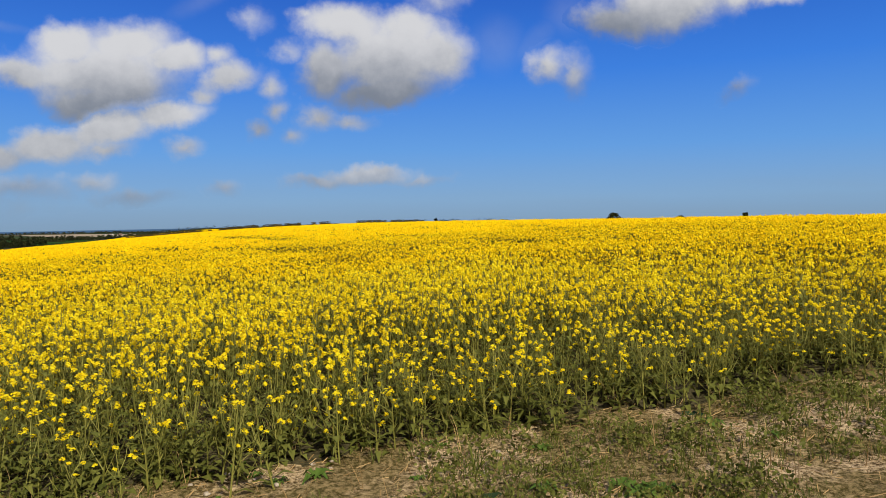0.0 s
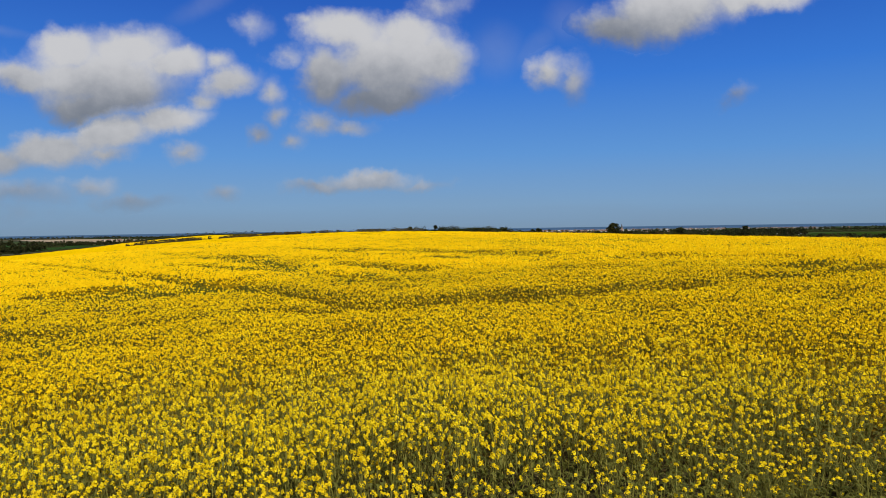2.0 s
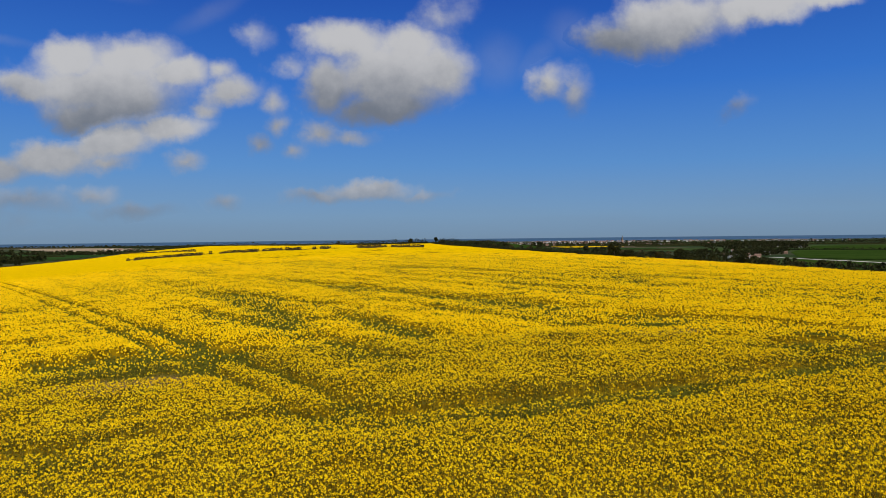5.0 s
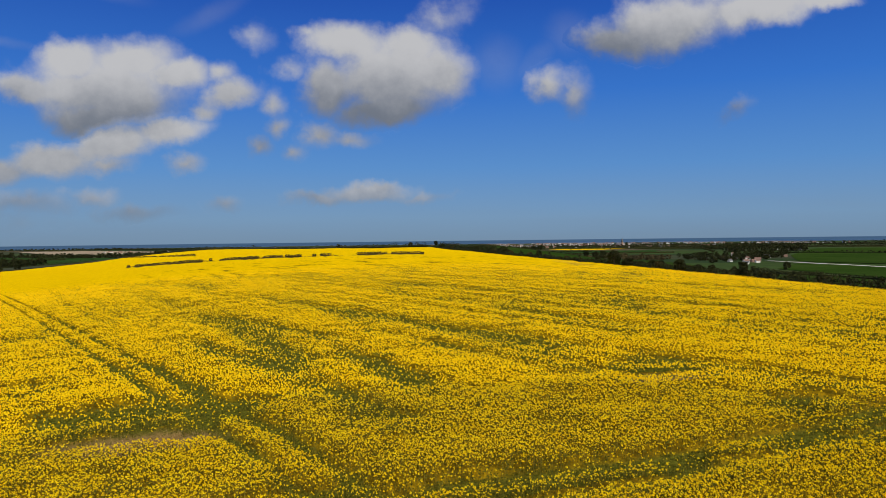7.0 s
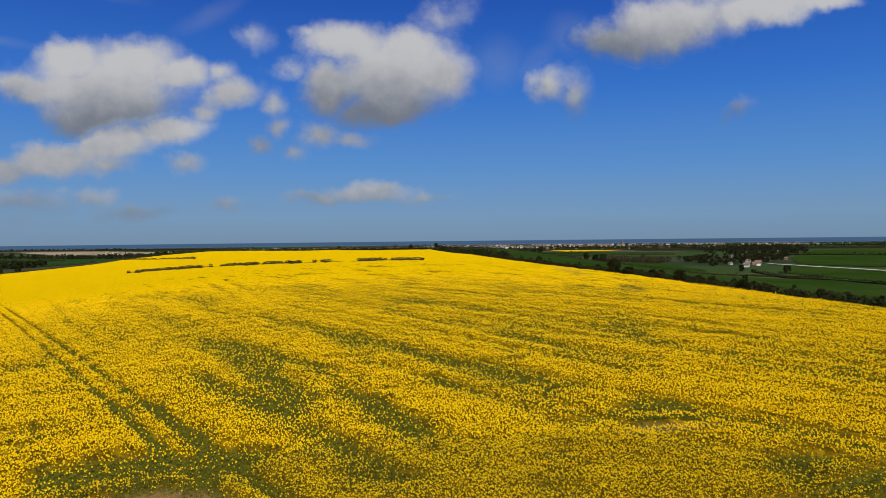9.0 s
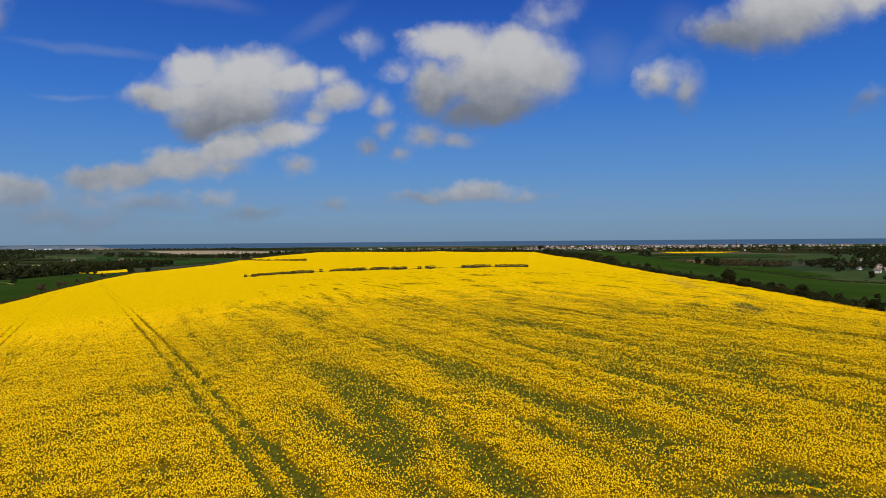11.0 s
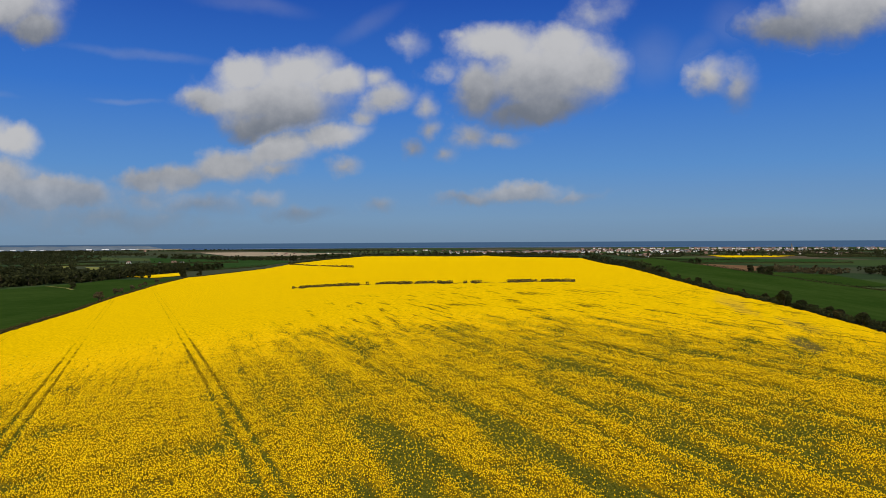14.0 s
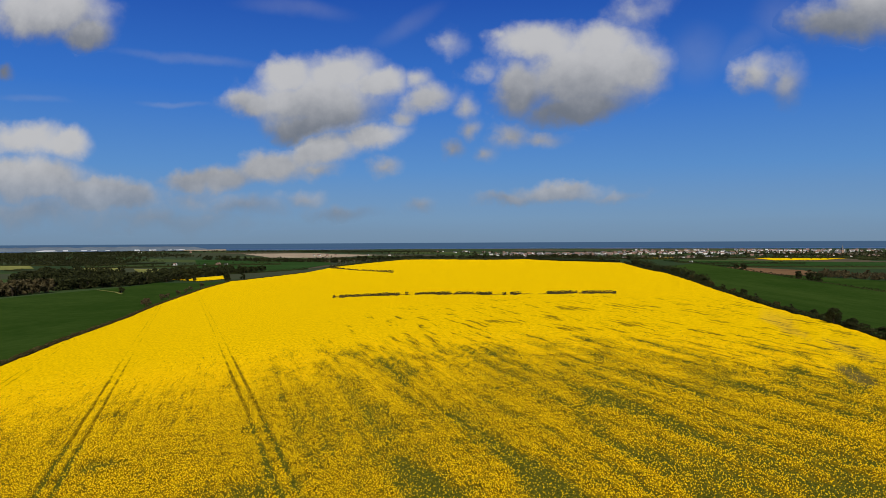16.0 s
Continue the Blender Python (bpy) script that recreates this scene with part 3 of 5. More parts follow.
Z += share * 0.08 * (rng.random(X.shape) - 0.5)
Z[-1] = ground_z(X[-1], Y[-1]) - 0.1
canopy = tagged(sheet("rape_canopy", X, Y, Z, CANOPY), "closed canopy of the yellow flowering rapeseed field", "crop", kind="stuff")
# soil marks where the shaded dark tone is painted, nearest the start
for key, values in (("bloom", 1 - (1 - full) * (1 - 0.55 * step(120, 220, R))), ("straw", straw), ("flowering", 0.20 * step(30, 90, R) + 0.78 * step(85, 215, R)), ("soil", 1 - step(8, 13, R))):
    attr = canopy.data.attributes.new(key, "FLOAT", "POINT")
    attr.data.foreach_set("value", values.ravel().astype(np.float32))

# ---- rapeseed plants ----
class Build:
    """Collects triangles by material slot."""

    def __init__(self):
        self.v, self.f, self.m, self.n = [], [], [], 0

    def add(self, verts, tris, slot):
        verts, tris = np.asarray(verts, float), np.asarray(tris, int)
        self.v.append(verts)
        self.f.append(tris + self.n)
        self.m.append(np.full(len(tris), slot))
        self.n += len(verts)

    def arrays(self):
        return np.concatenate(self.v), np.concatenate(self.f), np.concatenate(self.m)


def frame_of(axis):
    axis = np.asarray(axis, float) / np.linalg.norm(axis)
    side = np.cross(axis, (0.31, 0.95, 0.05) if abs(axis[1]) < 0.8 else (1, 0, 0))
    side /= np.linalg.norm(side)
    return side, np.cross(axis, side), axis


def tube(b, points, radii, sides, slot):
    points = np.asarray(points, float)
    rings = []
    for i, (p, r) in enumerate(zip(points, radii)):
        along = points[min(i + 1, len(points) - 1)] - points[max(i - 1, 0)]
        u, w, _ = frame_of(along)
        ang = np.arange(sides) * 2 * math.pi / sides
        rings.append(p + r * (np.cos(ang)[:, None] * u + np.sin(ang)[:, None] * w))
    tris = []
    for i in range(len(points) - 1):
        for j in range(sides):
            a, c = i * sides + j, i * sides + (j + 1) % sides
            tris += [(a, c, c + sides), (a, c + sides, a + sides)]
    b.add(np.concatenate(rings), tris, slot)


def leaf(b, base, out, size, droop, slot, rnd):
    """A narrow folded leaf with a midrib."""
    out = np.array([out[0], out[1], 0.0]) / (math.hypot(out[0], out[1]) + 1e-9)
    side = np.array([-out[1], out[0], 0])
    w = size * (0.13 + 0.09 * rnd.random())
    lift = np.array([0, 0, size * 0.06])
    mid = base + out * size * 0.5 + (0, 0, size * 0.34)
    tip = base + out * size + (0, 0, size * (0.42 - droop * 0.9))
    b.add([base, mid + side * w + lift, mid, mid - side * w + lift, tip], [(0, 2, 1), (0, 3, 2), (1, 2, 4), (2, 3, 4)], slot)


def flower_head(b, tip, size, flowers, rnd, petal=0, bud=1):
    """A rounded cluster of four-petalled flowers, facing outwards, under a knot of buds."""
    for i in range(flowers):
        ring = (i + 0.5) / flowers
        ang = i * 2.399 + rnd.random() * 0.6
        tilt = 0.35 + 1.45 * ring
        d = np.array([math.cos(ang) * math.sin(tilt), math.sin(ang) * math.sin(tilt), math.cos(tilt)])
        at = tip + d * size * np.array([0.85, 0.85, 1.7]) * (0.7 + 0.45 * rnd.random())
        u, w, a = frame_of(d + rnd.normal(0, 0.35, 3))
        r, dip = 0.0132 * (0.8 + 0.45 * rnd.random()), a * 0.004
        b.add([at - u * r, at + w * r * 0.9 - dip, at + u * r, at - w * r * 0.9 - dip], [(0, 1, 2), (0, 2, 3)], petal)
    k = size * 0.36
    o = tip + np.array([0, 0, size * 1.0])
    b.add([o + (k, 0, -k * 0.5), o + (-k * 0.5, k * 0.87, -k * 0.5), o + (-k * 0.5, -k * 0.87, -k * 0.5), o + (0, 0, k)], [(0, 1, 3), (1, 2, 3), (2, 0, 3)], bud)


def plant_plan(rnd, count=6):
    """Stem and side shoots of a plant one metre high; every shoot ends in a head."""
    lean = rnd.normal(0, 0.05, 2)
    stem = [np.array([0, 0, 0.0]), np.array([lean[0] * 0.3, lean[1] * 0.3, 0.45]), np.array([lean[0], lean[1], 0.97])]
    shoots = []
    a0 = rnd.random() * 6.28
    for i in range(count):
        a, h = a0 + i * 2.4 + rnd.random(), 0.22 + 0.48 * (i + rnd.random()) / count
        base = stem[1] + (stem[2] - stem[1]) * (h - 0.45) / 0.52 if h > 0.45 else stem[1] * h / 0.45
        reach = 0.06 + 0.13 * rnd.random()
        top = min(0.98, h + 0.26 + 0.22 * rnd.random())
        mid = base + np.array([math.cos(a) * reach * 0.75, math.sin(a) * reach * 0.75, (top - h) * 0.45])
        tip = base + np.array([math.cos(a) * reach, math.sin(a) * reach, top - h])
        shoots.append((base, mid, tip))
    return stem, shoots


def dense_plant(rnd, heads=7, leaves=10):
    b = Build()
    stem, shoots = plant_plan(rnd, 7)
    tube(b, stem, (0.006, 0.0045, 0.0025), 3, 2)
    for i, s in enumerate(shoots):
        side = frame_of(s[2] - s[0])[0] * 0.0035
        b.add([s[0] - side, s[0] + side, s[2]], [(0, 1, 2)], 2)
        if i < heads - 1:
            flower_head(b, s[2], 0.018 + 0.008 * rnd.random(), 9, rnd)
        else:
            leaf(b, s[2], rnd.normal(0, 1, 2), 0.07, 0.2, 3, rnd)
    if heads:
        flower_head(b, stem[2], 0.026, 12, rnd)
    for i in range(leaves):
        a, h = rnd.random() * 6.28, 0.04 + 0.74 * rnd.random()
        leaf(b, np.array([0, 0, h]), (math.cos(a), math.sin(a)), (0.15 - 0.085 * h) * (0.7 + 0.6 * rnd.random()), rnd.random(), 3, rnd)
    for i in range(8):                      # young pods on the stalks
        a, h = rnd.random() * 6.28, 0.66 + 0.26 * rnd.random()
        p = stem[1] + (stem[2] - stem[1]) * (h - 0.45) / 0.52
        q = p + np.array([math.cos(a) * 0.05, math.sin(a) * 0.05, 0.035])
        b.add([p + (0.002, 0, 0), p - (0.002, 0, 0), q], [(0, 1, 2)], 2)
    return b.arrays()


def ragged_head(rnd, slot):
    """A flower cluster one unit across as a loose knot of petals, on the top of its stalk, with a few flowers lower down."""
    b = Build()
    for i in range(7):
        d = rnd.normal(0, 1, 3)
        d[2] = abs(d[2]) * 0.9 - 0.2
        d /= np.linalg.norm(d)
        u, w, a = frame_of(d + rnd.normal(0, 0.3, 3))
        o, r = d * (0.62, 0.62, 0.85), 0.62 * (0.7 + 0.5 * rnd.random())
        b.add([o + u * r, o - u * r * 0.5 + w * r * 0.87, o - u * r * 0.5 - w * r * 0.87], [(0, 1, 2)], slot)
    lean = rnd.normal(0, 2.0, 2)
    foot = np.array([lean[0], lean[1], -17.0])
    b.add([(-0.16, 0, -0.2), (0.16, 0.05, -0.2), foot], [(0, 1, 2)], 2)
    for i in range(2):
        o = foot * rnd.uniform(0.12, 0.45) + rnd.normal(0, 1.6, 3) * (1, 1, 0.3)
        u, w, a = frame_of(rnd.normal(0, 1, 3) + (0, -0.8, 0.8))
        b.add([o + u * 0.8, o - u * 0.5 + w * 0.8, o - u * 0.5 - w * 0.8], [(0, 1, 2)], slot if i else 3)
    return b.arrays()


def rough_head(rnd, slot):
    """A flower cluster far off: an uneven four-sided dome."""
    b = Build()
    ang = np.arange(4) * 1.5708 + rnd.normal(0, 0.25, 4)
    r = 0.75 + 0.5 * rnd.random(4)
    ring = np.stack([np.cos(ang) * r, np.sin(ang) * r, -0.55 + 0.3 * rnd.normal(0, 1, 4)], 1)
    b.add(np.concatenate([ring, [(rnd.normal(0, 0.2), rnd.normal(0, 0.2), 0.95)]]), [(i, (i + 1) % 4, 4) for i in range(4)], slot)
    return b.arrays()


def scatter(name, templates, x, y, z, high, wide, mats, label, category, which=None):
    """One mesh of many turned and scaled copies of a few plants."""
    rnd = np.random.default_rng(len(x))
    which = rnd.integers(0, len(templates), len(x)) if which is None else which
    V, F, M, base = [], [], [], 0
    for i, (tv, tf, tm) in enumerate(templates):
        s = np.nonzero(which == i)[0]
        a = rnd.random(len(s)) * 6.283
        c, sn = np.cos(a)[:, None], np.sin(a)[:, None]
        w, h = wide[s][:, None], high[s][:, None]
        lx, ly = rnd.normal(0, 0.06, (2, len(s), 1))
        vx = (tv[:, 0] * c - tv[:, 1] * sn) * w + lx * tv[:, 2] * h + x[s][:, None]
        vy = (tv[:, 0] * sn + tv[:, 1] * c) * w + ly * tv[:, 2] * h + y[s][:, None]
        vz = tv[:, 2] * h + z[s][:, None]
        V.append(np.stack([vx, vy, vz], -1).reshape(-1, 3))
        F.append((tf[None] + (np.arange(len(s)) * len(tv))[:, None, None]).reshape(-1, 3) + base)
        M.append(np.tile(tm, len(s)))
        base += len(s) * len(tv)
    return tagged(solid(name, np.concatenate(V), np.concatenate(F), mats, np.concatenate(M), smooth=False), label, category, kind="stuff")


def sow(r0, r1, a0, a1, per_metre, seed, thinning=0.0):
    """Places in a ring sector inside the field, evenly strewn; their number falls off with the distance to the power of thinning."""
    rnd = np.random.default_rng(seed)
    xs, ys, r = [], [], r0
    while r < r1:
        gap = 1 / math.sqrt(per_metre * (r0 / r) ** thinning)
        count = max(1, int(radians(a1 - a0) * r / gap))
        a = radians(a0) + radians(a1 - a0) * (np.arange(count) + rnd.random() + rnd.normal(0, 0.30, count)) / count
        at = r + gap * rnd.normal(0, 0.30, count)
        xs.append(at * np.sin(a))
        ys.append(at * np.cos(a))
        r += gap
    x, y = np.concatenate(xs), np.concatenate(ys)
    ok = inside(x, y)
    return x[ok], y[ok], rnd


CROP = [PETAL, BUD, STEM, LEAF]
GOLD_TOPS = leafy("far_flower_tops", rgb(0.76, 0.49, 0.002), rgb(1.0, 0.74, 0.006), 0.9, 0.3)
TOPS = leafy("flower_tops", rgb(0.84, 0.57, 0.003), rgb(1.0, 0.80, 0.012), 0.9, 0.34)
STALK = leafy("ripening_stalks", rgb(0.085, 0.070, 0.010), rgb(0.30, 0.22, 0.025), 0.8, 0.2)
t_rnd = np.random.default_rng(3)
dense = [dense_plant(t_rnd) for i in range(9)] + [dense_plant(t_rnd, 0, 14) for i in range(4)] + [dense_plant(t_rnd, 2, 13) for i in range(3)]

# the crop's front, plant by plant in full; at the margin many stand without flowers
x, y, rnd = sow(4.0, 14.0, -38, 38, 29.0, 101)
full, straw = bloom(x, y)
gap = y - near_edge(x)
away = np.hypot(x, y)
keep = (rnd.random(len(x)) < (0.3 + 0.7 * full) * (1 - step(10.5, 14, away))) & (gap > 0.05)
x, y, full, gap = x[keep], y[keep], full[keep], gap[keep]
bare = step(2.3, 0.2, gap - 1.2 * (ripple(x / 1.3, y / 1.3, 93) - 0.5))
dice = rnd.random(len(x))
which = np.where(dice < 0.62 * bare + 0.5 * (1 - full), 9 + rnd.integers(0, 4, len(x)), np.where(dice < 0.85 * bare + 0.1, 13 + rnd.integers(0, 3, len(x)), rnd.integers(0, 9, len(x))))
h = crop_height(x, y) * (0.78 + 0.3 * rnd.random(len(x))) * np.where((which >= 9) & (which < 13), 0.82, 1.0)
scatter("rape_crop_front", dense, x, y, ground_z(x, y) - 0.01, h, 0.9 + 0.4 * rnd.random(len(x)), CROP,
        "tall rapeseed plants with yellow flower heads and grey-green leaves", "crop", which)

# heads behind it, one by one on their stalks, and single rough heads farther off; thin places stay green
for name, label, r0, r1, per_metre, thinning, make, seed in (
        ("rape_crop_middle", "dense stand of flowering rapeseed heads on thin stalks", 10.5, 36.0, 165.0, 0.85, ragged_head, 102),
        ("rape_flower_tops", "yellow flower tops of the rapeseed crop", 33.0, 215.0, 58.0, 1.5, rough_head, 103)):
    kinds = [make(t_rnd, 0) for i in range(14)] + [make(t_rnd, 1) for i in range(6)]
    x, y, rnd = sow(r0, r1, -54 if r0 > 20 else -42, 38, per_metre, seed, thinning)
    full, straw = bloom(x, y)
    away = np.hypot(x, y)
    s, t = rows_of(x, y)
    drill = ripple(s / 0.42, t / 2.5, 92) * 0.7 + 0.3 * ripple(s / 0.2, t / 0.8, 94)
    in_flower = rnd.random(len(x)) < (0.12 + 0.16 * step(42, 75, away) + (0.88 - 0.16 * step(42, 75, away)) * full ** 1.5) * (0.70 + 0.5 * drill)
    stays = (1 - straw) * np.where(in_flower, 1.0, 0.6 + 0.25 * step(40, 60, away))
    stays *= step(r0, r0 + 3.5, away) * (1 - step(33, 36, away)) if r0 < 20 else step(33, 36, away) * (1 - step(130, 215, away))
    keep = rnd.random(len(x)) < stays
    x, y, full, away, in_flower = x[keep], y[keep], full[keep], away[keep], in_flower[keep]
    size = 0.031 * (np.maximum(away, 13) / 13) ** 0.42 * (0.7 + 0.6 * rnd.random(len(x)))
    z = ground_z(x, y) + crop_height(x, y) * (0.56 + 0.28 * full + 0.20 * rnd.random(len(x)) - 0.16 * lane(x, y) - np.where(in_flower, 0, 0.10))
    which = np.where(in_flower, rnd.integers(0, 14, len(x)), 14 + rnd.integers(0, 6, len(x)))
    scatter(name, kinds, x, y, z, size, size, [TOPS if r0 < 20 else GOLD_TOPS, GREEN_TOP, STALK, GREEN_TOP], label, "crop", which)


# single plants along the near edge
def part(name, b, material, parent, label=""):
    """Links collected triangles as one mesh under a thing or a part."""
    v, f, m = b.arrays()
    ob = solid(name, v, f, [material], smooth=False)
    ob.parent = parent
    return tagged(ob, label) if label else ob


def rape_plant(seed, flowers):
    rnd = np.random.default_rng(seed)
    plant = new("rapeseed_plant")
    stem, shoots = plant_plan(rnd, 6)
    b = Build()
    tube(b, stem, (0.0075, 0.0055, 0.0025), 5, 0)
    for s in shoots:
        tube(b, s, (0.004, 0.003, 0.0018), 4, 0)
    part("stem", b, STEM, plant)
    for tip, size, count in [(stem[2], 0.026, flowers)] + [(s[2], 0.020, flowers - 2) for s in shoots[::2]]:
        b = Build()
        flower_head(b, tip, size, count, rnd, 0, 0)
        part("flower_head", b, PETAL, plant)
    for i in range(9):
        a, h = rnd.random() * 6.28, 0.06 + 0.55 * rnd.random()
        b = Build()
        leaf(b, np.array([0, 0, h]), (math.cos(a), math.sin(a)), (0.17 - 0.12 * h) * (0.8 + 0.5 * rnd.random()), rnd.random(), 0, rnd)
        part("leaf", b, LEAF, plant)
    return tagged(plant, "branched rapeseed plant with yellow flower heads at the field edge", "plant", "rapeseed plants along the field edge")


kinds = [rape_plant(200 + i, 10 + i % 3) for i in range(5)]
rnd = np.random.default_rng(77)
made = 0
while made < 150:
    px = rnd.uniform(-3.2, 5.6)
    gap = rnd.normal(0.35, 0.4)
    py = near_edge(px) + gap
    if gap < -0.7 or math.hypot(px, py) < 3.8 or gap > 1.05:
        continue
    tall = float(crop_height(np.array([px]), np.array([py]))[0]) * rnd.uniform(0.62, 1.05)
    at = pose(px, py, float(ground_z(np.array([px]), np.array([py]))[0]) - 0.015, rnd.normal(0, 5), rnd.normal(0, 5), rnd.uniform(0, 360))
    m = at @ Matrix.Diagonal((1, 1, tall, 1))
    if made < 5:
        kinds[made].matrix_basis = m
    else:
        copy = copy_thing(kinds[made % 5], at)
        copy.matrix_basis = m
    made += 1

# ---- hedges, trees and woods ----
TREE_LEAF = leafy("tree_leaf", rgb(0.015, 0.020, 0.007), rgb(0.050, 0.054, 0.017), 0.8, 0.25)
BROWN_LEAF = leafy("budding_twigs", rgb(0.045, 0.038, 0.018), rgb(0.115, 0.092, 0.043), 0.9, 0.1)
HEDGE_LEAF = leafy("hedge_leaf", rgb(0.030, 0.027, 0.009), rgb(0.095, 0.075, 0.026), 0.9, 0.15)
BARK = plain("bark", rgb(0.035, 0.026, 0.018), rgb(0.11, 0.085, 0.06), 0.4, 0.9, 0.02)


def cards(b, centres, size, rnd, slot=0):
    """A small bent leaf spray of two triangles at each centre."""
    c = np.asarray(centres, float)
    k = len(c)
    a = rnd.normal(0, 1, (k, 3))
    a /= np.linalg.norm(a, axis=1)[:, None]
    e = rnd.normal(0, 1, (k, 3))
    e -= (e * a).sum(1)[:, None] * a
    e /= np.linalg.norm(e, axis=1)[:, None]
    s = (size * (0.6 + 0.8 * rnd.random(k)))[:, None]
    f = np.cross(a, e) * 0.25
    verts = np.stack([c + a * s, c + e * s * 0.7 + f * s, c - a * s, c - e * s * 0.7 + f * s], 1).reshape(-1, 3)
    i = np.arange(k)[:, None] * 4
    b.add(verts, np.concatenate([i + (0, 1, 2), i + (0, 2, 3)], 1).reshape(-1, 3), slot)


def crown_points(rnd, height, spread, clumps, each, low=0.25):
    """Leaf places in uneven clumps round a rounded crown."""
    pts, hubs = [], []
    for i in range(clumps):
        a, u = rnd.random() * 6.283, rnd.random()
        h = low + (0.93 - low) * u
        wide = spread * math.sqrt(max(0.06, 1 - ((u - 0.42) / 0.62) ** 2)) * (0.45 + 0.55 * rnd.random())
        hub = np.array([math.cos(a) * wide, math.sin(a) * wide, h * height])
        hubs.append(hub)
        p = rnd.normal(0, 1, (each, 3))
        p *= (0.3 + 0.7 * rnd.random(each) ** 0.5)[:, None] / np.linalg.norm(p, axis=1)[:, None]
        pts.append(hub + p * np.array([1, 1, 0.75]) * height * (0.11 + 0.09 * rnd.random()))
    return np.concatenate(pts), hubs


def tree(seed, height, spread, leaf_material, name, label, group="", clumps=20, each=110, card=0.21):
    rnd = np.random.default_rng(seed)
    root = new(name)
    pts, hubs = crown_points(rnd, height, spread, clumps, each)
    b = Build()
    tube(b, [(0, 0, -0.5), (0.05, 0, height * 0.25), (0.0, 0.08, height * 0.5), (0.05, 0, height * 0.8)],
         (height * 0.035, height * 0.026, height * 0.017, height * 0.005), 7, 0)
    part("trunk", b, BARK, root)
    for hub in hubs[:6]:
        b = Build()
        base = np.array([0.02, 0.02, max(height * 0.18, hub[2] * 0.55)])
        tube(b, [base, base * 0.4 + hub * 0.6 + (0, 0, -0.1), hub], (height * 0.011, height * 0.007, height * 0.003), 5, 0)
        part("limb", b, BARK, root)
    b = Build()
    cards(b, pts, card, rnd)
    part("crown", b, leaf_material, root)
    return tagged(root, label, "tree" if "bush" not in name else "bush", group)


def ground_at(x, y):
    return float(ground_z(np.array([x]), np.array([y]))[0])


def along(points, gap):
    """Places every gap metres along a line of points."""
    p = np.array(points, float)
    seg = np.hypot(*np.diff(p, axis=0).T)
    run = np.concatenate([[0], np.cumsum(seg)])
    at = np.linspace(0, run[-1], max(3, int(run[-1] / gap) + 1))
    return np.stack([np.interp(at, run, p[:, 0]), np.interp(at, run, p[:, 1])], 1)


def hedgerow(points, high, deep, card, per_metre, seed, label, mat=HEDGE_LEAF, name="hedgerow", kind="stuff", ragged=0.35, sink=0.0, core=0.2):
    """A clipped or ragged hedge of leaf sprays over a woody core."""
    rnd = np.random.default_rng(seed)
    line = along(points, 1.0 / per_metre)
    k = len(line)
    step_dir = np.gradient(line, axis=0)
    side = np.stack([-step_dir[:, 1], step_dir[:, 0]], 1)
    side /= np.linalg.norm(side, axis=1)[:, None] + 1e-9
    d = np.arange(k) / per_metre
    top = high * (1 - ragged * 0.5 + ragged * (ripple(d / 4.0 + seed, d * 0, 81) + 0.5 * ripple(d / 1.3, d * 0 + seed, 82) - 0.25))
    q = np.sqrt(rnd.random(k))
    x = line[:, 0] + side[:, 0] * rnd.uniform(-1, 1, k) * deep / 2
    y = line[:, 1] + side[:, 1] * rnd.uniform(-1, 1, k) * deep / 2
    z = ground_z(x, y) - sink + top * q
    b = Build()
    cards(b, np.stack([x, y, z], 1), card, rnd)
    # woody core
    c = along(points, max(2.0, card * 4))
    cz = ground_z(c[:, 0], c[:, 1]) - sink
    sd = np.gradient(c, axis=0)
    sd = np.stack([-sd[:, 1], sd[:, 0]], 1)
    sd /= np.linalg.norm(sd, axis=1)[:, None] + 1e-9
    w = deep * core
    rows = [np.column_stack([c + sd * w * o, cz + h * high]) for o, h in ((-1, -0.1), (-0.8, core + 0.2), (0, core + 0.32), (0.8, core + 0.2), (1, -0.1))]
    v = np.concatenate(rows)
    m = len(c)
    tris = []
    for r in range(4):
        for i in range(m - 1):
            a, e = r * m + i, (r + 1) * m + i
            tris += [(a, a + 1, e + 1), (a, e + 1, e)]
    b.add(v, tris, 0)
    bv, bf, bm = b.arrays()
    return tagged(solid(name, bv, bf, [mat], smooth=False), label, "hedge", kind=kind)


# clipped hedge across the field, in lengths with gaps
HEDGE_A, HEDGE_B, HEDGE_C, HEDGE_D = (-147, 329), (-102, 318), (-54, 302), (-9, 317)
hedge_line = along([HEDGE_A, HEDGE_B, HEDGE_C, HEDGE_D], 0.5)
total = len(hedge_line)
for i, (a, e) in enumerate(((0.0, 0.012), (0.03, 0.275), (0.295, 0.31), (0.335, 0.475), (0.485, 0.56), (0.565, 0.62), (0.655, 0.67), (0.68, 0.715), (0.79, 0.885), (0.895, 1.0))):
    piece = hedge_line[int(a * total):max(int(e * total), int(a * total) + 4)]
    tagged(hedgerow([tuple(q) for q in piece], 2.15, 1.7, 0.24, 45, 300 + i, "clipped brown-green hedge standing in the yellow crop", name="field_hedge", kind="thing", ragged=0.25, core=0.4),
           "clipped brown-green hedge standing in the yellow crop", "hedge", "lengths of the hedge across the field")
# low row added between the lengths, in place of a dark bare strip
hedgerow([tuple(q) for q in hedge_line[::6]], 1.15, 0.9, 0.2, 22, 319, "low leafy row standing in for a bare strip in the crop", name="bare_strip_filler", ragged=0.6)
hedgerow([(-214, 612), (-290, 712), (-380, 845)], 3.4, 2.4, 0.34, 14, 320, "dark hedge at the far side of the crop", name="far_field_hedge")

